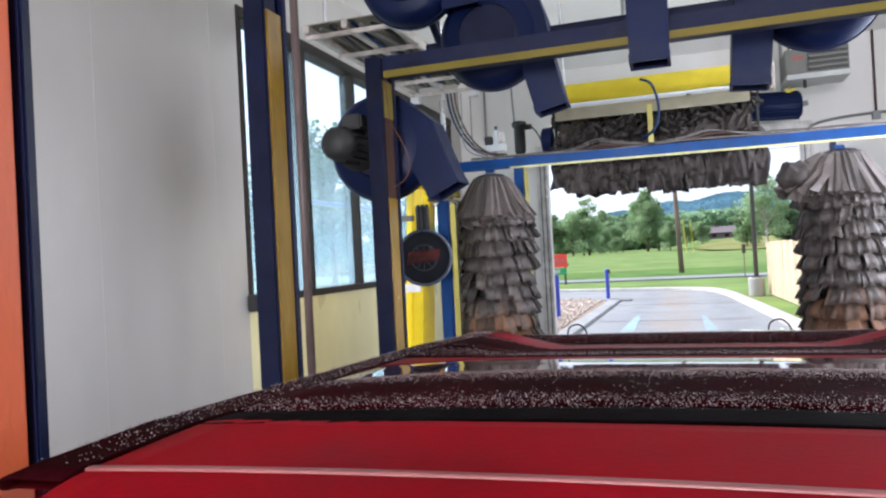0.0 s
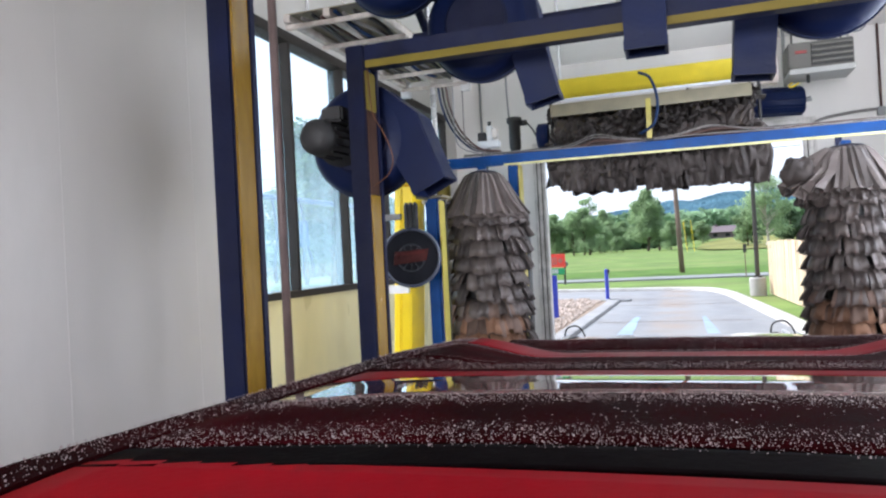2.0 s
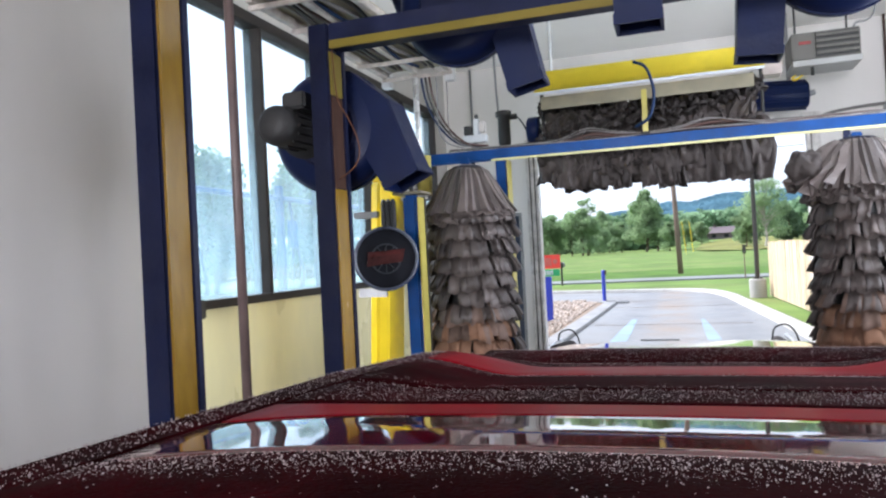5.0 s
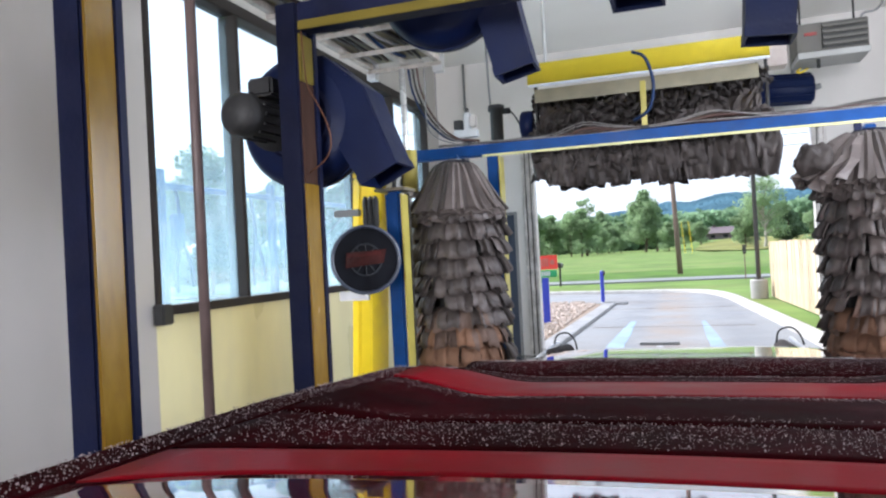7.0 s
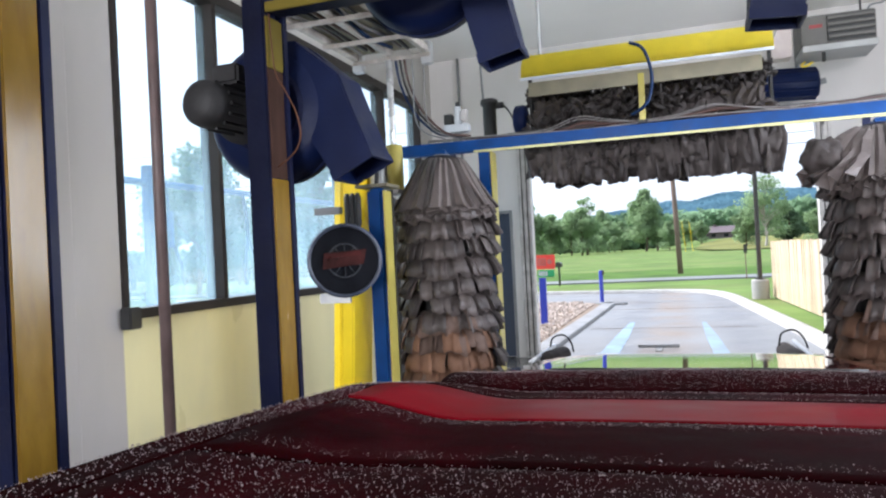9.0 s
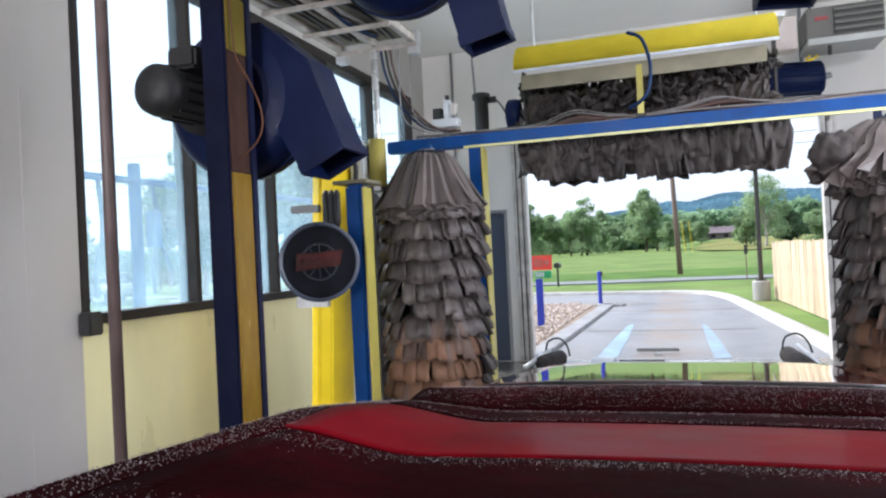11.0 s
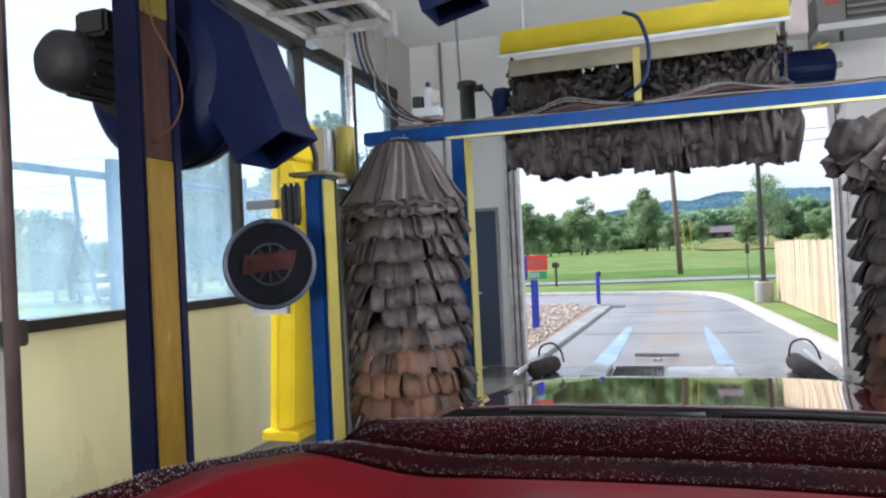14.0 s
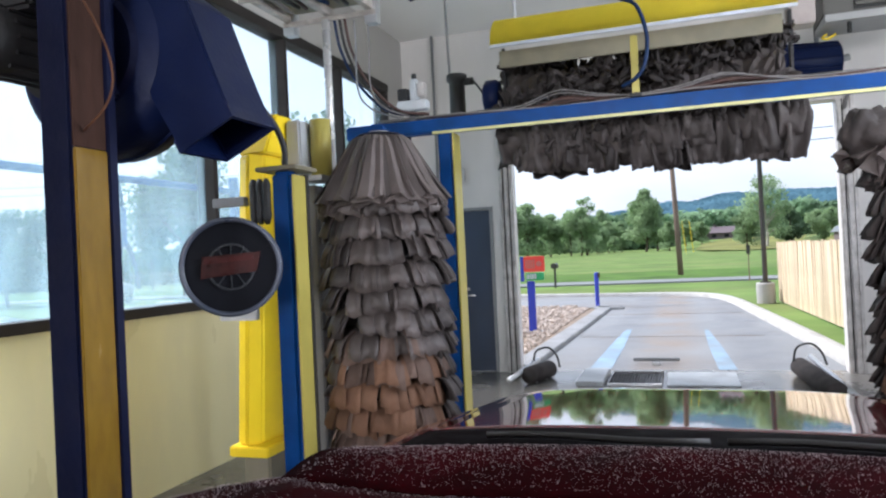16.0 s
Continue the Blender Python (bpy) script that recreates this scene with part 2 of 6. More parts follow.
CABLE = mat("cable_grey", (0.17, 0.16, 0.155), 0.5, var=0.15, scale=8, bump=0)
CABLE_BROWN = mat("cable_brown", (0.055, 0.024, 0.018), 0.5, var=0.2, scale=8, bump=0)
WIRE = mat("thin_wire_copper", (0.11, 0.05, 0.028), 0.6, var=0.2, scale=8, bump=0, spec=0.15)
HOSE = mat("blue_hose", (0.006, 0.022, 0.07), 0.5, var=0.15, scale=8, bump=0, spec=0.2)
SIGNRED = mat("sign_red", (0.72, 0.06, 0.04), 0.45, var=0.06, scale=3, bump=0)
SIGNGREEN = mat("sign_green", (0.03, 0.33, 0.12), 0.45, var=0.06, scale=3, bump=0)
POSTBLUE = mat("post_blue", (0.03, 0.05, 0.42), 0.4, var=0.08, scale=3, bump=0.04)
FENCEWOOD = mat("fence_wood", (0.60, 0.48, 0.33), 0.75, var=0.25, scale=6, bump=0.3, bscale=60, rnd=0.22, stretch=(3, 3, 0.3))
POLEWOOD = mat("pole_wood", (0.175, 0.12, 0.095), 0.85, var=0.25, scale=6, bump=0.3, stretch=(3, 3, 0.2))
BARK = mat("bark", (0.11, 0.085, 0.06), 0.9, var=0.3, scale=3, bump=0.4, bscale=12)
PALEBARK = mat("pale_bark", (0.36, 0.34, 0.30), 0.85, var=0.25, scale=3, bump=0.3, bscale=12)
PALEROOF = mat("pale_roof", (0.20, 0.22, 0.25), 0.7, var=0.1, scale=1, bump=0.1)
# LEAF and LEAF_FAR are lightened past leaf tone to carry distance haze
LEAF = mat("leaves_green_hazed", (0.27, 0.375, 0.205), 0.75, var=0.28, scale=0.18, bump=0, island=0.12, spec=0.2)
LEAF_FAR = mat("leaves_far_hazed", (0.20, 0.31, 0.185), 0.8, var=0.35, scale=0.06, bump=0, island=0.14, spec=0.1)
LEAF_DARK = mat("leaves_dark", (0.11, 0.17, 0.10), 0.75, var=0.2, scale=0.4, bump=0, island=0.25, spec=0.2)
# air haze over the far ridge is put into these two colours
HILL = mat("hazed_wooded_hill", (0.070, 0.135, 0.185), 0.95, var=0.25, scale=0.02, bump=0, spec=0.05)
HILLTREE = mat("hazed_ridge_crowns", (0.070, 0.138, 0.180), 0.95, var=0.22, scale=0.012, bump=0, island=0.05, spec=0.0)
DRYGRASS = mat("dry_grass", (0.16, 0.165, 0.055), 0.9, var=0.4, scale=0.12, bump=0.3, bscale=8, dirt=(0.13, 0.17, 0.05), dirt_amount=0.85, spec=0.1)
LONGGRASS = mat("long_grass", (0.065, 0.125, 0.024), 0.9, var=0.4, scale=0.5, bump=0.6, bscale=10, dirt=(0.10, 0.16, 0.04), dirt_amount=0.7, spec=0.1)
STONE = mat("river_stone", (0.40, 0.335, 0.285), 0.75, var=0.2, scale=9, bump=0.2, island=0.28)
SOIL = mat("bed_soil", (0.20, 0.15, 0.11), 0.9, var=0.3, scale=4, bump=0.3)
TRACKBLUE = mat("pale_blue_track", (0.185, 0.275, 0.36), 0.6, var=0.25, scale=2.5, bump=0.08, dirt=(0.18, 0.19, 0.20), dirt_amount=0.85)
PLATEWHITE = mat("white_plate", (0.55, 0.58, 0.60), 0.4, var=0.15, scale=4, bump=0.05, dirt=(0.35, 0.35, 0.34), dirt_amount=0.5)
PLATEGREY = mat("worn_white_plate", (0.33, 0.35, 0.36), 0.4, var=0.25, scale=5, bump=0.08, dirt=(0.14, 0.13, 0.12), dirt_amount=0.7)
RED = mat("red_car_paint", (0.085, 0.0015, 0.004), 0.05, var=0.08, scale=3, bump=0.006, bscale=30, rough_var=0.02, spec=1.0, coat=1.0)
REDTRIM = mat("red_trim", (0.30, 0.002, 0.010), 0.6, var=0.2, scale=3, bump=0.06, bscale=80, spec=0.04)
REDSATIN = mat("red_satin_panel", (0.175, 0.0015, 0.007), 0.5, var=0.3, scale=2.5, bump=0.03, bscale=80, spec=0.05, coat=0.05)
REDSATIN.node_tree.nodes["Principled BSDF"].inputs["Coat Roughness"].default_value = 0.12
# dark red-black of the cowl and the added bands; no cover cloth lies there
DARKBAND = mat("dark_red_band", (0.016, 0.001, 0.002), 0.8, var=0.4, scale=5, bump=0.2, bscale=120, spec=0.02, dirt=(0.06, 0.002, 0.006), dirt_amount=0.6)
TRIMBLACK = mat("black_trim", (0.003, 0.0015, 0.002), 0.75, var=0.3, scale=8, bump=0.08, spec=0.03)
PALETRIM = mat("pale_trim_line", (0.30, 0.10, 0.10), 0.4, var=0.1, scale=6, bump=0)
# sky glints on clear beads are put into this pale base colour
WATER = mat("pale_glint_bead", (0.34, 0.28, 0.285), 0.06, var=0.05, scale=3, bump=0)
ORANGE = mat("orange_cloth", (0.62, 0.11, 0.025), 0.6, var=0.12, scale=3, bump=0.15, stretch=(1, 1, 0.3))
DISC = mat("sign_face_dark", (0.009, 0.010, 0.014), 0.7, var=0.3, scale=6, bump=0.02, spec=0.1)
DISCRIM = mat("sign_rim_grey", (0.052, 0.064, 0.095), 0.35, var=0.1, scale=6, bump=0)
LOGO_O = mat("sign_band_orange", (0.040, 0.009, 0.008), 0.35, var=0.45, scale=14, bump=0, spec=0.1)
LOGO_R = mat("sign_band_red", (0.06, 0.010, 0.009), 0.35, var=0.3, scale=14, bump=0, spec=0.1)
LABELRED = mat("label_dull_red", (0.24, 0.03, 0.03), 0.5, var=0.3, scale=20, bump=0)
BARRED = mat("sign_bars_red", (0.45, 0.14, 0.11), 0.5, var=0.1, scale=6, bump=0)
LOGO_W = mat("sign_ring_pale", (0.035, 0.04, 0.046), 0.35, var=0.1, scale=8, bump=0, spec=0.1)
ROOFBROWN = mat("roof_brown", (0.115, 0.09, 0.10), 0.8, var=0.15, scale=1, bump=0.1)
HOUSEWALL = mat("house_brick", (0.13, 0.10, 0.105), 0.8, var=0.2, scale=1, bump=0.1)
WHITECAR = mat("white_car_paint", (0.78, 0.79, 0.80), 0.25, var=0.03, scale=2, bump=0, coat=1.0)
CARGLASS = mat("car_glass_dark", (0.015, 0.018, 0.02), 0.06, var=0.1, scale=2, bump=0)
LAMPDARK = mat("lamp_pole_bronze", (0.05, 0.045, 0.04), 0.4, metal=0.4, var=0.15, scale=4, bump=0)


def worn_lane(m):
    """Brown wear between the wheel paths and damp darker wheel paths, along the lane."""
    n, l = m.node_tree.nodes, m.node_tree.links
    b = n["Principled BSDF"]
    tc = n.new("ShaderNodeTexCoord")
    sep = n.new("ShaderNodeSeparateXYZ")
    l.new(tc.outputs["Object"], sep.inputs[0])
    ns = n.new("ShaderNodeTexNoise")
    ns.inputs["Scale"].default_value, ns.inputs["Detail"].default_value = 1.1, 8
    l.new(tc.outputs["Object"], ns.inputs["Vector"])
    colour = b.inputs["Base Color"].links[0].from_socket
    for centre, half, tint, amount in ((-0.28, 0.50, (0.19, 0.15, 0.118), 0.9), (-0.95, 0.34, (0.125, 0.13, 0.14), 0.8), (0.95, 0.40, (0.12, 0.125, 0.135), 0.85)):
        off = n.new("ShaderNodeMath")
        off.operation = "ADD"
        off.inputs[1].default_value = -centre
        l.new(sep.outputs["X"], off.inputs[0])
        ab = n.new("ShaderNodeMath")
        ab.operation = "ABSOLUTE"
        l.new(off.outputs[0], ab.inputs[0])
        mr = n.new("ShaderNodeMapRange")
        mr.interpolation_type = "SMOOTHSTEP"
        mr.inputs["From Min"].default_value, mr.inputs["From Max"].default_value = half * 0.3, half * 1.3
        mr.inputs["To Min"].default_value, mr.inputs["To Max"].default_value = amount, 0.0
        l.new(ab.outputs[0], mr.inputs["Value"])
        nr = n.new("ShaderNodeMapRange")
        nr.inputs["From Min"].default_value, nr.inputs["From Max"].default_value = 0.3, 0.65
        l.new(ns.outputs["Fac"], nr.inputs["Value"])
        mul = n.new("ShaderNodeMath")
        mul.operation = "MULTIPLY"
        l.new(mr.outputs["Result"], mul.inputs[0])
        l.new(nr.outputs["Result"], mul.inputs[1])
        mix = n.new("ShaderNodeMix")
        mix.data_type = "RGBA"
        mix.inputs[7].default_value = (*tint, 1)
        l.new(mul.outputs[0], mix.inputs[0])
        l.new(colour, mix.inputs[6])
        colour = mix.outputs[2]
    l.new(colour, b.inputs["Base Color"])


LANE = mat("lane_concrete", (0.172, 0.179, 0.186), 0.55, var=0.22, scale=0.7, bump=0.2, bscale=40, dirt=(0.155, 0.13, 0.11), dirt_amount=0.7, rough_var=0.15)
worn_lane(LANE)


def leafy(m, amount):
    """Lets light through the leaves of a foliage material."""
    n, l = m.node_tree.nodes, m.node_tree.links
    b = n["Principled BSDF"]
    back = n.new("ShaderNodeBsdfTranslucent")
    l.new(b.inputs["Base Color"].links[0].from_socket, back.inputs["Color"])
    mix = n.new("ShaderNodeMixShader")
    mix.inputs[0].default_value = amount
    l.new(b.outputs[0], mix.inputs[1])
    l.new(back.outputs[0], mix.inputs[2])
    l.new(mix.outputs[0], n["Material Output"].inputs["Surface"])


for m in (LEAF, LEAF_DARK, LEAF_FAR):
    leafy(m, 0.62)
GLASS = pane_material("window_glass", (0.93, 0.975, 0.99))

# ---- building helpers ----
LOC = {}


def thing(name, loc, label, category, group="", kind=""):
    ob = new(name)
    ob.location = loc
    LOC[ob.name] = Vector(loc)
    ob.empty_display_size = 0.2
    return tagged(ob, label, category, group, kind)


def part(name, bm, material, parent, label="", smooth=False, kind=""):
    """Links a bmesh in world coordinates as one mesh object under a thing or a part."""
    me = bpy.data.meshes.new(name)
    org = LOC[parent.name] if parent else Vector((0, 0, 0))
    bmesh.ops.translate(bm, verts=bm.verts, vec=-org)
    bm.to_mesh(me)
    bm.free()
    for f in me.polygons:
        f.use_smooth = smooth
    for m in (material if isinstance(material, (list, tuple)) else [material]):
        me.materials.append(m)
    ob = new(name, me)
    if parent:
        ob.parent = parent
    LOC[ob.name] = org
    return tagged(ob, label, kind=kind)


def structure(name, bm, material, label, category, smooth=False):
    ob = part(name, bm, material, None, label, smooth, "structure")
    return tagged(ob, category=category)


def solid(name, bm, material, label, category, group="", smooth=False, kind=""):
    ob = part(name, bm, material, None, label, smooth, kind)
    return tagged(ob, category=category, group=group)


def box(x0, x1, y0, y1, z0, z1, bevel=0.0, bm=None):
    bm = bm or bmesh.new()
    vs = [bm.verts.new((x, y, z)) for z in (z0, z1) for y in (y0, y1) for x in (x0, x1)]
    fs = [bm.faces.new([vs[i] for i in q]) for q in ((0, 2, 3, 1), (4, 5, 7, 6), (0, 1, 5, 4), (2, 6, 7, 3), (0, 4, 6, 2), (1, 3, 7, 5))]
    if bevel:
        bmesh.ops.bevel(bm, geom=list({e for f in fs for e in f.edges}), offset=bevel, segments=2, affect="EDGES")
    return bm


def tube(points, r, seg=10, bm=None, caps=True):
    """A round bar or pipe swept along points; r may be one radius or one a point."""
    bm = bm or bmesh.new()
    pts = [Vector(p) for p in points]
    rs = r if isinstance(r, (list, tuple)) else [r] * len(pts)
    rings, up = [], None
    for i, p in enumerate(pts):
        d = (pts[min(i + 1, len(pts) - 1)] - pts[max(i - 1, 0)]).normalized()
        if up is None:
            up = Vector((0, 0, 1)) if abs(d.z) < 0.9 else Vector((1, 0, 0))
        side = d.cross(up).normalized()
        up = side.cross(d).normalized()
        rings.append([bm.verts.new(p + rs[i] * (side * math.cos(a) + up * math.sin(a))) for a in (2 * math.pi * k / seg for k in range(seg))])
    for a, b in zip(rings, rings[1:]):
        for k in range(seg):
            bm.faces.new((a[k], a[(k + 1) % seg], b[(k + 1) % seg], b[k]))
    if caps:
        bm.faces.new(rings[0][::-1])
        bm.faces.new(rings[-1])
    return bm


def curve_points(points, n=24):
    """A smooth line through points (Catmull-Rom)."""
    p = [Vector(q) for q in points]
    p = [2 * p[0] - p[1]] + p + [2 * p[-1] - p[-2]]
    out = []
    per = max(2, n // (len(p) - 3))
    for i in range(1, len(p) - 2):
        for k in range(per):
            t = k / per
            a, b, c, d = p[i - 1], p[i], p[i + 1], p[i + 2]
            out.append(0.5 * (2 * b + (c - a) * t + (2 * a - 5 * b + 4 * c - d) * t * t + (3 * b - a - 3 * c + d) * t ** 3))
    return out + [p[-2]]


def prism(outline, axis, a, b, bm=None, bevel=0.0):
    """A flat outline of (u, v) pairs pushed from a to b along an axis: x takes (y, z), y takes (x, z), z takes (x, y)."""
    bm = bm or bmesh.new()
    put = {"x": lambda u, v, w: (w, u, v), "y": lambda u, v, w: (u, w, v), "z": lambda u, v, w: (u, v, w)}[axis]
    lo = [bm.verts.new(put(u, v, a)) for u, v in outline]
    hi = [bm.verts.new(put(u, v, b)) for u, v in outline]
    n = len(outline)
    fs = [bm.faces.new(lo), bm.faces.new(hi[::-1])] + [bm.faces.new((lo[i], hi[i], hi[(i + 1) % n], lo[(i + 1) % n])) for i in range(n)]
    bmesh.ops.recalc_face_normals(bm, faces=fs)
    if bevel:
        bmesh.ops.bevel(bm, geom=list({e for f in fs for e in f.edges}), offset=bevel, segments=2, affect="EDGES")
    return bm


def circle(cu, cv, r, n=32, a0=0.0, a1=2 * math.pi):
    full = abs(a1 - a0 - 2 * math.pi) < 1e-6
    return [(cu + r * math.cos(a0 + (a1 - a0) * k / (n if full else n - 1)), cv + r * math.sin(a0 + (a1 - a0) * k / (n if full else n - 1))) for k in range(n)]


def ring(c, r0, r1, y0, y1, n=40):
    """A flat ring facing along y."""
    bm = bmesh.new()
    loops = []
    for r, y in ((r0, y0), (r1, y0), (r1, y1), (r0, y1)):
        loops.append([bm.verts.new((c[0] + r * math.cos(2 * math.pi * k / n), y, c[1] + r * math.sin(2 * math.pi * k / n))) for k in range(n)])
    for i in range(4):
        a, b = loops[i], loops[(i + 1) % 4]
        for k in range(n):
            bm.faces.new((a[k], a[(k + 1) % n], b[(k + 1) % n], b[k]))
    bmesh.ops.recalc_face_normals(bm, faces=bm.faces)
    return bm



BALL = bmesh.new()
bmesh.ops.create_icosphere(BALL, subdivisions=1, radius=1.0)
BALL_V, BALL_F = [v.co.copy() for v in BALL.verts], [[v.index for v in f.verts] for f in BALL.faces]
BALL.free()


def pebbles(name, places, material, label, category, smooth=False):
    """Many small rounded lumps, one matrix each, as one object of kind stuff."""
    verts, faces = [], []
    for m in places:
        i = len(verts)
        verts += [m @ v for v in BALL_V]
        faces += [[i + k for k in f] for f in BALL_F]
    me = bpy.data.meshes.new(name)
    me.from_pydata([tuple(v) for v in verts], [], faces)
    for f in me.polygons:
        f.use_smooth = smooth
    me.materials.append(material)
    return tagged(new(name, me), label, category, kind="stuff")

# ---- the setting: the wash bay ----
XW, XE, YN, YS, ZC = -3.4, 3.1, 11.55, -14.0, 4.35
WIN0, WIN1, SILL, HEAD = 5.16, 11.0, 1.2, 3.62
OX0, OX1, OZ = -1.99, 1.69, 3.02

structure("floor", box(XW - 0.2, XE + 0.2, YS - 0.2, YN + 0.2, -0.25, 0.0), WETFLOOR, "wet grey concrete floor of the wash bay", "floor")
structure("ceiling", box(XW - 0.2, XE + 0.2, YS - 0.2, YN + 0.2, ZC, ZC + 0.2), CEIL, "smooth white panel ceiling of the wash bay", "ceiling")

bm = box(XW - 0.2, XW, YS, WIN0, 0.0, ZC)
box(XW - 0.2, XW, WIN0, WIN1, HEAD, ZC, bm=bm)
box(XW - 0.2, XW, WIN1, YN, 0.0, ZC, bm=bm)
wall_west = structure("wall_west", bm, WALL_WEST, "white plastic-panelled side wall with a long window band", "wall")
structure("wall_west_lower", box(XW - 0.2, XW - 0.002, WIN0, WIN1, 0.0, SILL), WAINSCOT, "cream glazed panel wall below the windows", "wall")
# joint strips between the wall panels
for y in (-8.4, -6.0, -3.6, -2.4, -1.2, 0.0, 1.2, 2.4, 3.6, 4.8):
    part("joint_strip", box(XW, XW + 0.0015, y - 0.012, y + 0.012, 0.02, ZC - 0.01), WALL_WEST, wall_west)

bm = box(XW - 0.2, OX0 - 0.27 - 0.9, YN, YN + 0.2, 0, ZC)
box(OX0 - 0.27 - 0.9, OX0 - 0.27, YN, YN + 0.2, 2.1, ZC, bm=bm)
box(OX0 - 0.27, OX0, YN, YN + 0.2, 0, ZC, bm=bm)
box(OX0, OX1, YN, YN + 0.2, OZ, ZC, bm=bm)
box(OX1, XE + 0.2, YN, YN + 0.2, 0, ZC, bm=bm)
wall_north = structure("wall_north", bm, WALL, "white exit wall with a wide drive-through opening", "wall")
bm = box(XE, XE + 0.2, YS, YN, 0, SILL)
box(XE, XE + 0.2, YS, YN, HEAD, ZC, bm=bm)
box(XE, XE + 0.2, YS, 3.8, SILL, HEAD, bm=bm)
box(XE, XE + 0.2, 10.0, YN, SILL, HEAD, bm=bm)
structure("wall_east", bm, WALL, "white plastic-panelled side wall with an added opening out of view", "wall")
bm = box(XW - 0.2, OX0, YS - 0.2, YS, 0, ZC)
box(OX0, OX1, YS - 0.2, YS, OZ, ZC, bm=bm)
box(OX1, XE + 0.2, YS - 0.2, YS, 0, ZC, bm=bm)
structure("wall_south", bm, WALL, "white entrance wall with a wide opening", "wall")

# exit jambs: folded steel with upright grooves
bm = box(OX0 - 0.165, OX0 + 0.01, YN - 0.03, YN - 0.003, 0, OZ + 0.16)
for x in (OX0 - 0.15, OX0 - 0.09, OX0 - 0.02):
    box(x, x + 0.022, YN - 0.055, YN - 0.03, 0, OZ + 0.16, 0.004, bm=bm)
structure("trim", bm, RACKWHITE, "grooved pale steel jamb of the exit opening", "door frame")
bm = box(OX1 - 0.01, OX1 + 0.165, YN - 0.03, YN - 0.003, 0, OZ + 0.16)
for x in (OX1 + 0.005, OX1 + 0.065, OX1 + 0.125):
    box(x, x + 0.022, YN - 0.055, YN - 0.03, 0, OZ + 0.16, 0.004, bm=bm)
structure("trim", bm, RACKWHITE, "grooved pale steel jamb of the exit opening", "door frame")
structure("trim", box(OX0 + 0.012, OX1 - 0.012, YN - 0.028, YN - 0.003, OZ, OZ + 0.15, 0.004), RACKWHITE, "pale steel header of the exit opening", "door frame")

# added dark strips stand for the shade in the jamb grooves
for x in (OX0 - 0.115, OX0 - 0.045, OX1 + 0.04):
    structure("trim", box(x, x + 0.012, YN - 0.036, YN - 0.031, 0.02, OZ), BRONZE, "dark strip standing for a shaded groove in the jamb", "seal")
door = thing("door_1", (OX0 - 0.72, YN, 0), "dark blue closed steel service door in the exit wall", "door", kind="structure")
part("slab", box(OX0 - 0.27 - 0.86, OX0 - 0.31, YN + 0.03, YN + 0.08, 0.01, 2.06, 0.004), DOORBLUE, door)
bm = box(OX0 - 0.27 - 0.9, OX0 - 0.27 - 0.86, YN - 0.02, YN + 0.1, 0, 2.1)
box(OX0 - 0.31, OX0 - 0.268, YN - 0.02, YN + 0.1, 0, 2.1, bm=bm)
box(OX0 - 0.27 - 0.86, OX0 - 0.31, YN - 0.02, YN + 0.1, 2.06, 2.1, bm=bm)
part("door_frame", bm, GREY, door, "grey steel door frame")
bm = tube([(-2.63, YN + 0.03, 0.98), (-2.63, YN - 0.03, 0.98), (-2.53, YN - 0.035, 0.98)], 0.011, 8)
tube([(-2.63, YN + 0.031, 1.06), (-2.63, YN - 0.0, 1.06)], 0.02, 10, bm=bm)
part("door_handle", bm, CHROME, door, "bright steel lever handle", True)
solid("switch_box", box(-2.70, -2.60, YN - 0.07, YN, 2.44, 2.62, 0.008), PLATEWHITE, "small white control box on the exit wall", "control box")

# window band: bronze frame, mullions and panes
window = thing("window_1", (XW - 0.1, (WIN0 + WIN1) / 2, SILL), "long bronze-framed window band with wet streaked glass", "window", kind="structure")
mulls = [WIN0 + 0.035, 6.27, 7.38, 8.52, 9.68, WIN1 - 0.035]
part("window_sill", box(XW - 0.15, XW + 0.045, WIN0, WIN1, SILL - 0.01, SILL + 0.055, 0.006), BRONZE, window, "dark bronze sill")
part("window_head", box(XW - 0.15, XW + 0.02, WIN0, WIN1, HEAD - 0.05, HEAD + 0.05, 0.006), BRONZE, window)
for y in mulls:
    part("mullion", box(XW - 0.15, XW + 0.015, y - 0.025, y + 0.025, SILL + 0.055, HEAD - 0.05, 0.005), BRONZE, window)
for a, b in zip(mulls, mulls[1:]):
    p = part("pane", box(XW - 0.075, XW - 0.067, a + 0.025, b - 0.025, SILL + 0.055, HEAD - 0.05), GLASS, window, "wet streaked glass")
    p.visible_shadow = False
solid("latch_box", box(XW + 0.0, XW + 0.09, WIN0 - 0.03, WIN0 + 0.08, SILL - 0.07, SILL + 0.07, 0.01), BLACK, "small black junction box at the window corner", "junction box")

# ---- outdoors ----
def sheet(outline, z, bm=None):
    bm = bm or bmesh.new()
    f = bm.faces.new([bm.verts.new((x, y, z)) for x, y in outline])
    if f.normal.z < 0:
        f.normal_flip()
    return bm


def rise(x, y):
    """How far the field rises, beyond the meadow and east of the lane."""
    a, b = min(1, max(0, (y - 186) / 98)), min(1, max(0, (x + 10) / 20))
    return 3.0 * a * a * (3 - 2 * a) * b * b * (3 - 2 * b)


# the ground is one sheet with a rise far off
bm = bmesh.new()
N = 60
span = [math.copysign(abs(k / (N / 2)) ** 3 * 2600, k) for k in range(-N // 2, N // 2 + 1)]
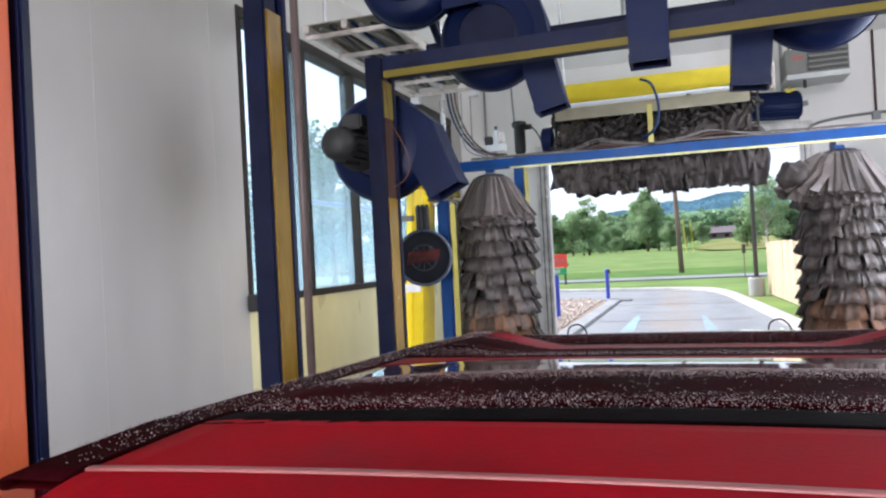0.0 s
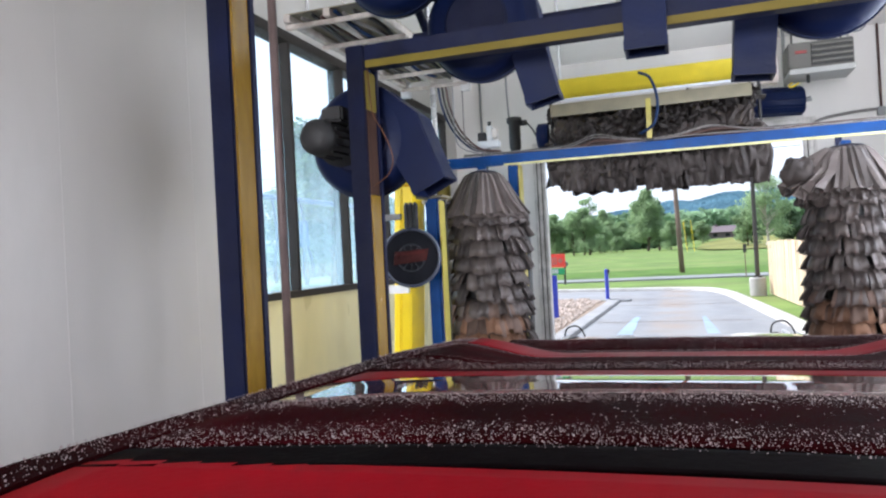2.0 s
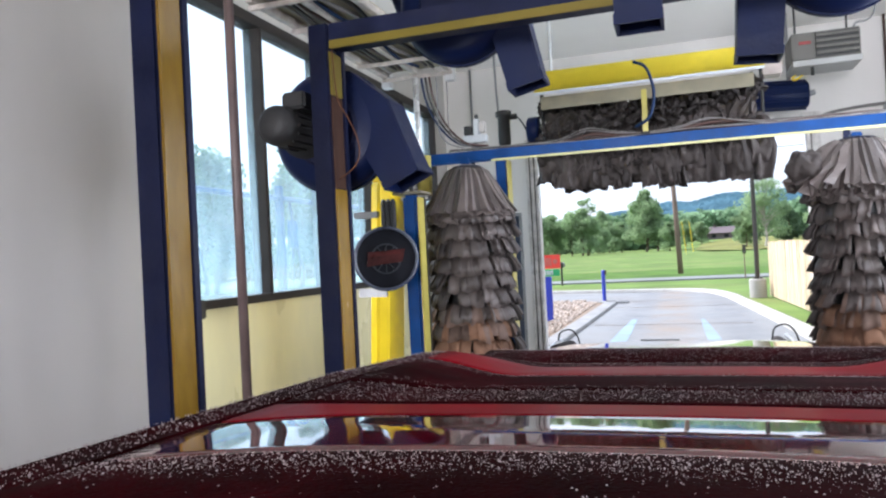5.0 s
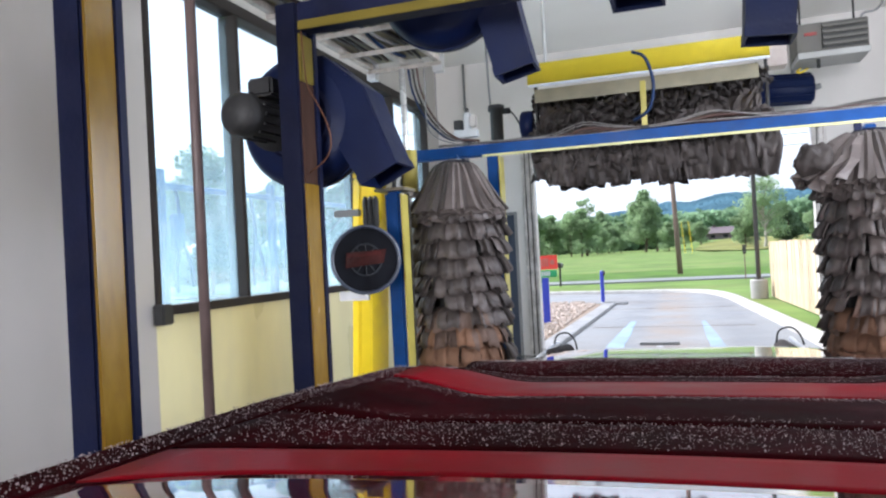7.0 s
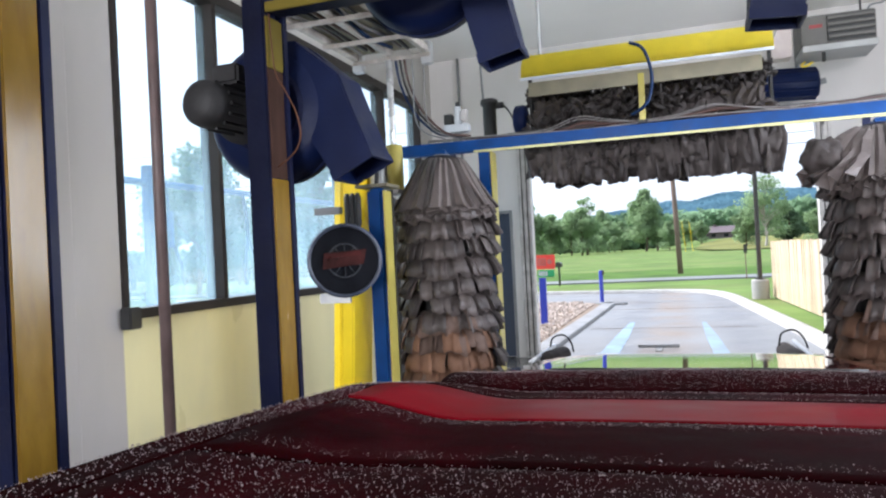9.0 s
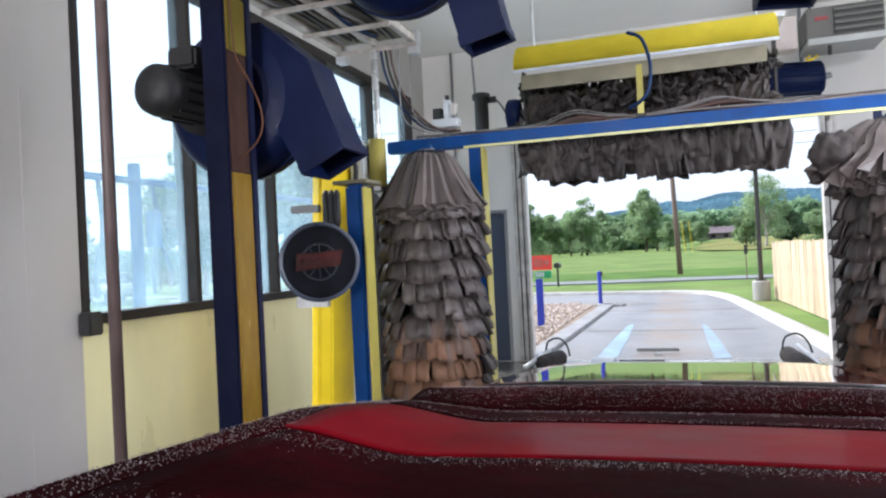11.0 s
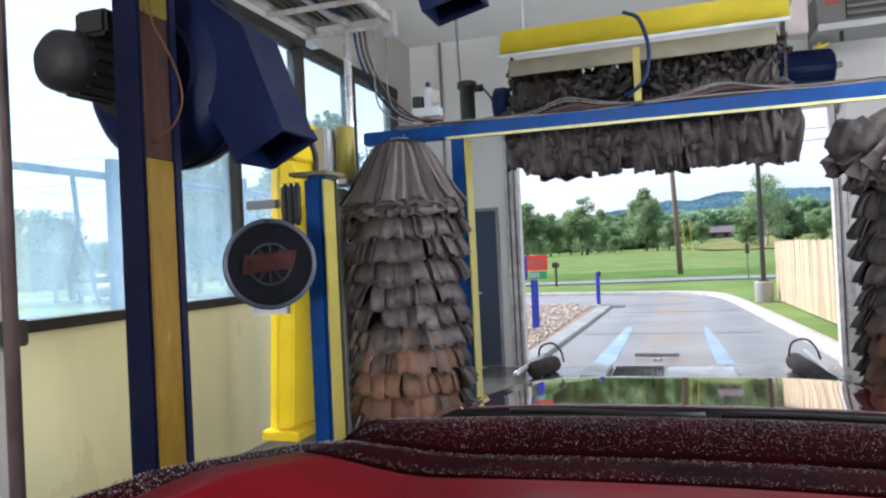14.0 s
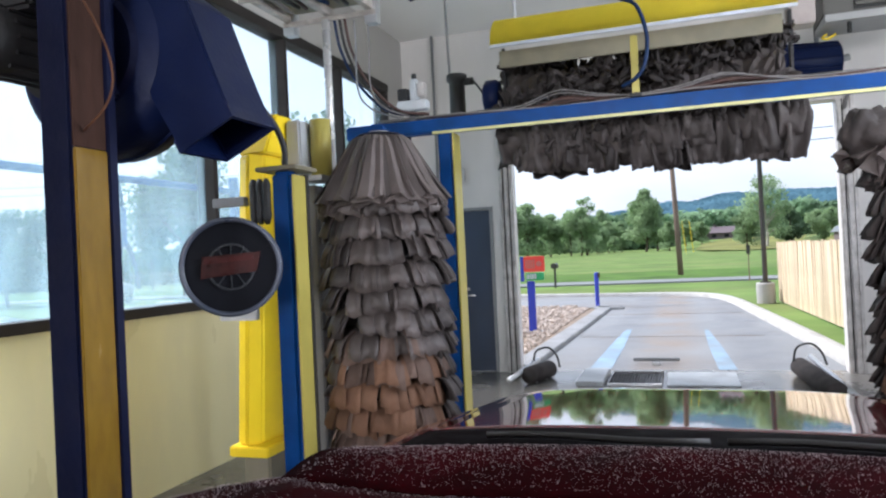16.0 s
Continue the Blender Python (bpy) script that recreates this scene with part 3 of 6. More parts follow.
grid = [[bm.verts.new((x, y + 20, -0.06 + rise(x, y + 20) + 0.35 * noise.noise(Vector((x / 60, y / 60, 0))) * min(1, max(0, (math.hypot(x, y) - 45) / 60)))) for y in span] for x in span]
for i in range(N):
    for j in range(N):
        bm.faces.new((grid[i][j], grid[i + 1][j], grid[i + 1][j + 1], grid[i][j + 1]))
structure("ground", bm, GRASS, "mown green grass reaching to far trees", "grass", True)

RIGHT = [(1.74, 11.75), (1.64, 13.8), (1.50, 16.0), (1.22, 20.0), (1.08, 21.8), (0.80, 23.5), (0.3, 24.6), (-0.6, 25.1), (-2.0, 25.45), (-3.9, 25.9), (-8.0, 26.8), (-22.0, 29.0)]
RIGHT = [(p.x, p.y) for p in curve_points([(x, y, 0) for x, y in RIGHT], 60)]
LEFT = [(-1.86, 11.75), (-1.84, 13.0), (-1.70, 20.3), (-1.78, 20.9), (-2.1, 21.3), (-4.0, 21.9), (-8.0, 22.6), (-22.0, 24.6)]
LEFT = [(p.x, p.y) for p in curve_points([(x, y, 0) for x, y in LEFT], 48)]
drive = structure("driveway", bmesh.new(), LANE, "pale concrete exit driveway with brown tyre stains", "driveway")
bm = bmesh.new()
n = 64


def along(line, k, n):
    f = k / n * (len(line) - 1)
    i = min(int(f), len(line) - 2)
    a, b = Vector(line[i]), Vector(line[i + 1])
    return a.lerp(b, f - i)


rows_l = [bm.verts.new((*along(LEFT, k, n), 0.0)) for k in range(n + 1)]
rows_r = [bm.verts.new((*along(RIGHT, k, n), 0.0)) for k in range(n + 1)]
for k in range(n):
    bm.faces.new((rows_l[k], rows_r[k], rows_r[k + 1], rows_l[k + 1]))
bm.to_mesh(drive.data)
bm.free()
bm = bmesh.new()


def kerb_strip(line, side, width, high):
    """A kerb of width and height along a line, to its side (+1 right, -1 left)."""
    bm = bmesh.new()
    prof = [(0.0, -0.05), (0.015, high - 0.02), (0.035, high), (width - 0.02, high), (width, high - 0.02), (width, -0.05)]
    rings = []
    for i, p in enumerate(line):
        a, b = Vector(line[max(i - 1, 0)]), Vector(line[min(i + 1, len(line) - 1)])
        d = (b - a).normalized()
        nrm = Vector((d.y, -d.x)) * side
        rings.append([bm.verts.new((p[0] + nrm.x * u, p[1] + nrm.y * u, v)) for u, v in prof])
    for a, b in zip(rings, rings[1:]):
        for k in range(len(prof) - 1):
            bm.faces.new((a[k], a[k + 1], b[k + 1], b[k]))
    bmesh.ops.recalc_face_normals(bm, faces=bm.faces)
    return bm


structure("kerb", kerb_strip(RIGHT, 1, 0.27, 0.10), KERB, "pale cast concrete kerb round the driveway", "kerb", True)
structure("kerb", kerb_strip([p for p in LEFT if p[0] > -2.0], -1, 0.34, 0.06), KERB_DARKER, "darker grey cast concrete kerb of the stone bed", "kerb")
# stone bed
structure("planting_bed", sheet([(-2.1, 11.8), (-2.0, 20.2), (-2.4, 21.0), (-6.0, 21.8), (-6.0, 11.8)], 0.05), SOIL, "brown soil bed", "bed")
rng = random.Random(5)
stones = []
for k in range(2600):
    y = 12.0 + 9.3 * rng.random() ** 0.8
    x = -2.2 - 3.2 * rng.random() ** 1.3
    if y > 20.4 and x > -2.6:
        continue
    r = rng.uniform(0.022, 0.055)
    q = Matrix.LocRotScale((x, y, 0.05 + r * 0.35), Euler((rng.random() * 3, rng.random() * 3, rng.random() * 6)), (r, r * rng.uniform(0.6, 1), r * rng.uniform(0.45, 0.8)))
    stones.append(q)
pebbles("bed_stones", stones, STONE, "tan and grey river stones covering the bed", "stones")

bm = bmesh.new()
strip = [[bm.verts.new((a + (b - a) * k / 8 + 2.5 * noise.noise(Vector((k, y, 0))), y, 0.2 + rise(a + (b - a) * k / 8, y))) for k in range(9)] for y, a, b in ((128, 9, 26), (140, 6, 32), (160, 4, 36), (186, 3, 40), (231, 6, 44), (262, 14, 40))]
for a, b in zip(strip, strip[1:]):
    for k in range(8):
        bm.faces.new((a[k], a[k + 1], b[k + 1], b[k]))
structure("dry_meadow", bm, DRYGRASS, "brownish dry strip in the mown meadow", "dry grass")
# longer grass along the far side of the road
edge = [(60 - 4 * k, 47 + 5 * noise.noise(Vector((k * 0.23, 3, 0)))) for k in range(36)]
structure("long_grass", sheet([(-80, 36.5), (60, 36.5)] + edge, -0.025), LONGGRASS, "deep green longer grass along the road", "grass")
# road beyond the verge
structure("road", box(-140, 140, 33.9, 36.5, -0.3, 0.0), ASPHALT, "grey two-lane road beyond the verge", "road")
# pale tracks in the driveway
for a, b, c, d, tip in ((-1.17, -0.90, -1.03, -0.93, 16.2), (0.35, 0.56, 0.30, 0.37, 16.0)):
    structure("track_mark", sheet([(a, 11.76), (b, 11.76), ((b + d) / 2 + 0.02, 13.8), (d, tip), (c, tip), ((a + c) / 2 - 0.02, 13.8)], 0.004), TRACKBLUE, "pale blue wheel track worn into the driveway", "track mark")
for y in (15.1, 19.2):
    structure("slab_joint", box(-1.68, 1.18, y, y + 0.012, 0.001, 0.005), SOIL, "dark joint between driveway slabs", "joint")
structure("west_paving", box(-16, XW - 0.2, 0, 22, -0.2, -0.02), DRIVE, "concrete paving of the vacuum bays", "paving")

# steel cover and grate at the exit
grate = thing("floor_grate", (-0.55, 11.12, 0.0), "dark steel drain grate in the floor", "drain grate")
for yy in (10.66, 11.5):
    part("end_bar", box(-0.84, -0.27, yy, yy + 0.03, 0.002, 0.03), GALV, grate)
for k in range(18):
    x = -0.835 + k * 0.0325
    part("grate_bar", box(x, x + 0.012, 10.69, 11.5, 0.002, 0.028), BRONZE, grate)
solid("cover_plate", box(-0.22, 0.52, 10.66, 11.5, 0.002, 0.018, 0.004), PLATEGREY, "white painted steel cover plate on the floor", "cover plate")
solid("cover_plate", box(-1.18, -0.88, 10.6, 11.5, 0.002, 0.06, 0.01), PLATEGREY, "white painted steel rail cover on the floor", "cover plate")
bar = thing("stop_bar", (-0.37, 12.2, 0), "low grey steel bar lying across the driveway", "steel bar")
part("bar", box(-0.66, -0.09, 12.22, 12.27, 0.03, 0.075, 0.008), GREY, bar)
part("foot", box(-0.42, -0.33, 12.05, 12.3, 0.002, 0.03, 0.006), GALV, bar)


def guide_roller(a, b, rail, label):
    """A rubber tyre guide roller with its steel rail and a loop of cable."""
    g = thing("guide_roller", (b[0], b[1], 0), label, "guide roller", "guide rollers at the exit")
    A, B = Vector(a), Vector(b)
    d = (B - A).normalized()
    part("roller", tube([A, A + d * 0.02, B - d * 0.02, B], [0.085, 0.10, 0.10, 0.085], 20), ROLLER, g, smooth=True)
    part("axle", tube([A - d * 0.05, A + d * 0.05], 0.03, 10), GALV, g)
    part("rail", tube([A + Vector((rail, 0.05, 0.10)), B + Vector((rail, -0.3, 0.0))], 0.03, 12), GALV, g, "galvanised steel rail", True)
    top = A + Vector((rail * 0.4, -0.1, 0.09))
    part("cable_loop", tube(curve_points([top + Vector((-0.12, 0, -0.02)), top + Vector((-0.08, 0, 0.13)), top + Vector((0.06, 0.02, 0.17)), top + Vector((0.16, 0, 0.08)), top + Vector((0.2, -0.05, -0.05))], 20), 0.012, 8), BLACK, g, "black cable loop", True)
    for p in (A + d * 0.15, B - d * 0.15):
        part("support", box(p.x - 0.03, p.x + 0.03, p.y - 0.03, p.y + 0.03, 0.0, 0.05), GALV, g)
    return g


guide_roller((-1.56, 11.22, 0.10), (-1.72, 10.70, 0.10), -0.15, "black rubber tyre guide roller with steel rail and cable loop")
guide_roller((1.17, 11.42, 0.10), (1.27, 9.90, 0.10), 0.12, "black rubber tyre guide roller with steel rail and cable loop")


# ---- arches with columns ----
def column(x0, x1, y0, y1, ztop, yellow_top, group, rusty=True):
    """x1 is the side towards the lane, which carries the strip."""
    s = 1 if x1 > x0 else -1
    lo, hi = min(x0, x1), max(x0, x1)
    c = thing("arch_column", ((x0 + x1) / 2, (y0 + y1) / 2, 0), "navy steel column with a worn yellow strip on its lane side", "column", group)
    part("post", box(lo, hi, y0, y1 - 0.06, 0, ztop, 0.008), NAVY, c)

    def face(t, a, b, z0, z1, bevel):
        return box(min(x1 + s * 0.001, x1 + s * t), max(x1 + s * 0.001, x1 + s * t), a, b, z0, z1, bevel)
    part("wear_strip", face(0.012, y0 + 0.006, y1 - 0.034, 0.02, yellow_top, 0.004), OLIVE, c, "worn yellow plastic strip")
    if rusty and ztop - yellow_top > 0.2:
        part("rust_face", face(0.007, y0 + 0.008, y1 - 0.036, yellow_top + 0.004, 2.43, 0), RUST, c, "rusty brown bare steel")
        part("wear_strip", face(0.012, y0 + 0.006, y1 - 0.034, 2.434, ztop - 0.16, 0.004), OLIVE_DULL, c, "worn yellow plastic strip")
    part("back_angle", box(min(x1 - s * 0.03, x1 + s * 0.02), max(x1 - s * 0.03, x1 + s * 0.02), y1 - 0.032, y1, 0.0, ztop), NAVY, c)
    part("base_plate", box(lo - 0.06, hi + 0.06, y0 - 0.06, y1 + 0.06, 0.0, 0.014), GALV, c)
    return c


column(-1.935, -1.815, 4.405, 4.585, 2.84, 1.905, "columns of the dryer arch")
column(1.655, 1.535, 4.405, 4.585, 2.84, 1.905, "columns of the dryer arch")
column(-1.905, -1.79, 2.95, 3.12, 2.84, 2.70, "columns of the rinse arch")
column(1.655, 1.54, 2.95, 3.12, 2.84, 2.70, "columns of the rinse arch")
for y, z, label in ((4.475, 2.70, "navy steel arch beam with a yellow lower edge"), (3.03, 2.86, "navy steel rinse arch beam")):
    b = thing("arch_beam", (0, y, z), label, "beam")
    part("beam", box(-1.81, 1.53, y - 0.068, y + 0.068, z, z + 0.135, 0.008), NAVY, b)
    part("edge_strip", box(-1.80, 1.52, y - 0.082, y - 0.0685, z - 0.012, z + 0.035, 0.004), OLIVE_DULL, b, "dull yellow strip")
# loose wire down the dryer column
solid("loose_wire", tube(curve_points([(-1.80, 4.43, 2.69), (-1.79, 4.43, 2.52), (-1.776, 4.43, 2.40), (-1.726, 4.43, 2.306), (-1.677, 4.43, 2.20), (-1.66, 4.43, 2.10), (-1.695, 4.43, 2.02), (-1.80, 4.45, 1.96)], 32), 0.004, 6), WIRE, "thin brown wire hanging down the dryer column", "wire", smooth=True)

# upright conduit beside the window
c = thing("conduit", (-2.40, 4.34, 0), "upright grey-brown steel pipe before the windows", "pipe")
part("pipe", tube([(-2.40, 4.34, 0), (-2.40, 4.34, ZC)], 0.028, 12), PIPEBROWN, c, smooth=True)
part("clamp", box(-2.44, -2.36, 4.30, 4.38, 0.0, 0.05), GALV, c)

# orange upright beside the lane
o = thing("foam_upright", (-1.62, 1.25, 0), "orange cloth curtain upright with a dark navy edge", "curtain")
part("curtain", box(-1.60, -1.54, 0.55, 1.38, 0.25, 3.3, 0.02), ORANGE, o)
part("post", box(-1.64, -1.53, 1.385, 1.42, 0, 3.4, 0.006), NAVY, o)


# ---- air dryers ----
def blower(c, r, thick, duct, label, motor=None, group="air dryers over the lane"):
    """A blower: round scroll housing with its axis along the lane, a motor on its near side at motor (x, z) and a rectangular outlet along duct points (x, z, depth, width)."""
    x, y, z = c
    b = thing("air_dryer", c, label, "air dryer", group)
    h = thick / 2
    bm = tube([(x, y - h, z), (x, y - h + 0.03, z), (x, y - h + 0.07, z), (x, y + h - 0.07, z), (x, y + h - 0.03, z), (x, y + h, z)],
              [r * 0.80, r * 0.92, r, r, r * 0.92, r * 0.8], 44)
    part("housing", bm, NAVY_PLASTIC, b, smooth=True)
    part("seam", tube([(x, y - 0.009, z), (x, y + 0.009, z)], r * 1.03, 44), NAVY_PLASTIC, b)
    part("inlet_ring", tube([(x, y - h - 0.02, z), (x, y - h + 0.001, z)], [r * 0.55, r * 0.6], 32), NAVY, b)
    # outlet: a rectangular duct, swept and slightly tapered
    bm = bmesh.new()
    pts = [Vector((p[0], y, p[1])) for p in duct]
    rings = []
    for i, p in enumerate(pts):
        d = (pts[min(i + 1, len(pts) - 1)] - pts[max(i - 1, 0)]).normalized()
        side = Vector((0, 1, 0))
        up = side.cross(d)
        w, q = duct[i][2] / 2, duct[i][3] / 2
        rings.append([bm.verts.new(p + side * u * w + up * v * q) for u, v in ((-1, -1), (1, -1), (1, 1), (-1, 1))])
    for a, q in zip(rings, rings[1:]):
        for k in range(4):
            bm.faces.new((a[k], a[(k + 1) % 4], q[(k + 1) % 4], q[k]))
    bm.faces.new(rings[0][::-1])
    bmesh.ops.recalc_face_normals(bm, faces=bm.faces)
    bmesh.ops.solidify(bm, geom=bm.faces[:], thickness=0.012)
    bmesh.ops.bevel(bm, geom=[e for e in bm.edges if e.calc_face_angle(0) > 0.9 and e.calc_length() > 0.1], offset=0.008, segments=2, affect="EDGES")
    part("outlet", bm, NAVY_PLASTIC, b, "navy plastic outlet nozzle")
    e, d = pts[-1], (pts[-1] - pts[-2]).normalized()
    lip = bmesh.new()
    w, q = duct[-1][2] / 2 + 0.005, duct[-1][3] / 2 + 0.005
    rings = []
    for back in (0.05, 0.0):
        p = e - d * back
        up = Vector((0, 1, 0)).cross(d)
        rings.append([lip.verts.new(p + Vector((0, 1, 0)) * u * w + up * v * q) for u, v in ((-1, -1), (1, -1), (1, 1), (-1, 1))])
    for k in range(4):
        lip.faces.new((rings[0][k], rings[0][(k + 1) % 4], rings[1][(k + 1) % 4], rings[1][k]))
    bmesh.ops.recalc_face_normals(lip, faces=lip.faces)
    bmesh.ops.solidify(lip, geom=lip.faces[:], thickness=0.01)
    part("lip", lip, NAVY_PLASTIC, b)
    if motor:
        mx, mz = motor
        my = y - h
        body = part("motor", tube([(mx, my + 0.02, mz), (mx, my - 0.05, mz), (mx, my - 0.06, mz), (mx - 0.02, my - 0.30, mz), (mx - 0.02, my - 0.34, mz), (mx - 0.02, my - 0.38, mz)], [0.16, 0.16, 0.108, 0.118, 0.112, 0.07], 26), MOTOR, b, "black electric motor", True)
        part("terminal_box", box(mx - 0.02, mx + 0.13, my - 0.26, my - 0.08, mz + 0.10, mz + 0.20, 0.014), MOTOR, body)
        for k in range(14):
            a = 2 * math.pi * k / 14
            p0 = Vector((mx, my - 0.08, mz)) + 0.118 * Vector((math.cos(a), 0, math.sin(a)))
            part("cooling_fin", tube([p0, p0 - Vector((0.015, 0.2, 0))], 0.008, 6), MOTOR, body)
    return b


blower((-2.01, 4.84, 2.30), 0.375, 0.28, [(-2.08, 2.50, 0.27, 0.30), (-1.88, 2.50, 0.27, 0.30), (-1.70, 2.35, 0.27, 0.29), (-1.63, 2.17, 0.27, 0.27), (-1.525, 1.955, 0.27, 0.235)],
       "navy plastic air dryer with black motor beside its column", (-2.125, 2.29))
solid("dryer_bracket", box(-1.99, -1.87, 4.586, 4.70, 2.12, 2.5, 0.01), NAVY, "navy steel bracket joining dryer and column", "bracket")
blower((-1.20, 5.0, 3.02), 0.36, 0.28, [(-1.00, 3.26, 0.24, 0.28), (-0.93, 3.08, 0.23, 0.26), (-0.885, 2.85, 0.22, 0.23), (-0.795, 2.47, 0.20, 0.215)],
       "navy plastic air dryer hanging over the lane")
blower((-0.48, 4.30, 3.45), 0.36, 0.28, [(-0.24, 3.68, 0.24, 0.28), (-0.14, 3.45, 0.23, 0.25), (-0.12, 3.0, 0.22, 0.23), (-0.12, 2.53, 0.20, 0.215)],
       "navy plastic air dryer hanging over the lane")
blower((0.88, 5.0, 3.02), 0.36, 0.28, [(0.66, 3.26, 0.24, 0.28), (0.54, 3.08, 0.23, 0.26), (0.49, 2.85, 0.22, 0.24), (0.46, 2.47, 0.20, 0.225)],
       "navy plastic air dryer hanging over the lane")
blower((-1.74, 4.85, 3.50), 0.36, 0.28, [(-1.52, 3.74, 0.24, 0.28), (-1.40, 3.58, 0.24, 0.27), (-1.36, 3.4, 0.24, 0.25), (-1.35, 3.2, 0.22, 0.25)],
       "navy plastic air dryer on top of the arch")
r = thing("dryer_rail", (-0.2, 4.95, 3.3), "navy steel rail carrying the overhead dryers", "rail")
part("rail", box(-1.75, 1.5, 5.141, 5.24, 3.0, 3.1, 0.008), NAVY, r)
for x in (-1.65, -0.3, 1.3):
    part("hanger", tube([(x, 5.19, 3.1), (x, 5.19, ZC)], 0.02, 8), GALV, r)
solid("dryer_stay", tube([(-1.74, 5.0, 3.5), (-1.65, 5.19, 3.1)], 0.03, 8), NAVY, "navy steel stay of the dryer", "stay")


# ---- blue post with round sign, yellow carrier ----
p = thing("guard_post", (-1.90, 5.87, 0), "bright blue steel post with a yellow lane-side strip", "post")
part("post", box(-1.96, -1.845, 5.815, 5.92, 0, 1.97, 0.02), BLUE, p)
part("wear_strip", box(-1.844, -1.832, 5.82, 5.945, 0.02, 1.95, 0.004), LIME, p, "yellow plastic strip")
part("edge", box(-1.86, -1.825, 5.946, 5.965, 0.0, 1.96), BLACK, p)
part("cap_plate", box(-2.02, -1.79, 5.77, 6.00, 1.971, 1.992, 0.004), TAN, p, "flat steel cap plate")
solid("post_hose", tube(curve_points([(-1.90, 5.86, 1.992), (-1.89, 5.84, 2.1), (-1.93, 5.78, 2.24), (-2.02, 5.6, 2.42), (-2.1, 5.4, 2.62)], 20), 0.016, 8), BLACK, "black hose rising from the blue post", "hose", smooth=True)

s = thing("round_sign", (-1.965, 5.46, 1.5), "round unlit sign with a dark face and grey rim", "sign")
SX, SY, SZ = -1.965, 5.46, 1.5
part("housing", prism(circle(SX, SZ, 0.215, 48), "y", SY - 0.02, SY + 0.05, bevel=0.006), DISC, s)
part("rim", ring((SX, SZ), 0.206, 0.228, SY - 0.04, SY + 0.01, 56), DISCRIM, s, "grey light tube rim", True)
part("globe_ring", ring((SX, SZ), 0.098, 0.108, SY - 0.028, SY - 0.021, 40), LOGO_W, s)
for k in range(5):
    a = math.pi * k / 5 + 0.3
    dx, dz = math.cos(a) * 0.1, math.sin(a) * 0.1
    part("globe_spoke", tube([(SX - dx, SY - 0.024, SZ - dz), (SX + dx, SY - 0.024, SZ + dz)], 0.0035, 6), LOGO_W, s)
part("band", prism([(SX - 0.135, SZ - 0.05), (SX + 0.115, SZ - 0.025), (SX + 0.135, SZ + 0.065), (SX - 0.125, SZ + 0.05)], "y", SY - 0.034, SY - 0.029), LOGO_O, s, "dull orange painted band")
part("band", prism([(SX - 0.12, SZ + 0.015), (SX + 0.10, SZ + 0.03), (SX + 0.105, SZ + 0.055), (SX - 0.115, SZ + 0.04)], "y", SY - 0.038, SY - 0.0345), LOGO_R, s, "dull red painted band")
part("bracket", box(SX - 0.02, SX + 0.02, SY + 0.051, SY + 0.38, SZ - 0.03, SZ + 0.03), GALV, s)
s.rotation_euler = (0, 0, radians(26))

y = thing("yellow_carrier", (-2.3, 6.3, 0), "bright yellow steel carrier on a dark foot", "carrier")
bm = prism([(-2.43, 6.12), (-2.35, 6.08), (-2.28, 6.14), (-2.25, 6.42), (-2.41, 6.42)], "z", 0.50, 2.12, bevel=0.012)
for v in bm.verts:
    v.co.x += 0.09 * (v.co.z - 0.50) / 1.62
part("body", bm, YELLOW, y)
part("hood", prism([(6.10, 2.121), (6.42, 2.121), (6.42, 2.36), (6.24, 2.36)], "x", -2.335, -2.16, bevel=0.01), YELLOW, y)
part("foot", box(-2.41, -2.24, 6.14, 6.40, 0.0, 0.44, 0.01), TAN, y, "dull olive steel foot")
part("flange", box(-2.45, -2.20, 6.06, 6.44, 0.441, 0.499, 0.008), YELLOW, y)
part("clamp", box(-2.46, -2.22, 6.04, 6.075, 1.20, 1.27, 0.006), GALV, y, "galvanised clamp")
part("arm", box(-2.46, -2.26, 6.02, 6.075, 1.83, 1.88, 0.005), GREY, y)
for k in range(3):
    part("damper", tube([(-2.21 + 0.04 * k, 6.05, 1.72), (-2.21 + 0.04 * k, 6.05, 1.76), (-2.21 + 0.04 * k, 6.05, 1.94), (-2.21 + 0.04 * k, 6.05, 1.97)], [0.012, 0.024, 0.024, 0.012], 12), BLACK, y, "black rubber damper", True)
g = thing("gear_box", (-2.08, 6.42, 2.0), "olive and grey gear box on top of the carrier", "gear box")
part("case", box(-2.155, -2.06, 6.32, 6.5, 2.02, 2.33, 0.012), PLATEWHITE, g)
part("drum", tube([(-1.995, 6.45, 2.0), (-1.995, 6.45, 2.34)], 0.062, 20), LIME, g, "yellowed drum", True)
part("plate", box(-2.16, -1.92, 6.30, 6.52, 1.97, 2.0, 0.004), GALV, g)
solid("pale_upright", box(-2.10, -2.04, 6.45, 6.56, 0.0, 1.96, 0.008), GREY, "pale steel upright behind the blue post", "post")

# ---- brush arch: blue beam, posts ----
b = thing("brush_beam", (-0.3, 7.85, 2.5), "long bright blue steel beam across the lane", "beam")
part("beam", box(-2.47, 2.30, 7.80, 7.91, 2.463, 2.572, 0.012), BLUE, b)
part("edge_strip", box(-1.75, 2.28, 7.785, 7.799, 2.450, 2.472, 0.004), LIME_PALE, b, "yellow edge strip")
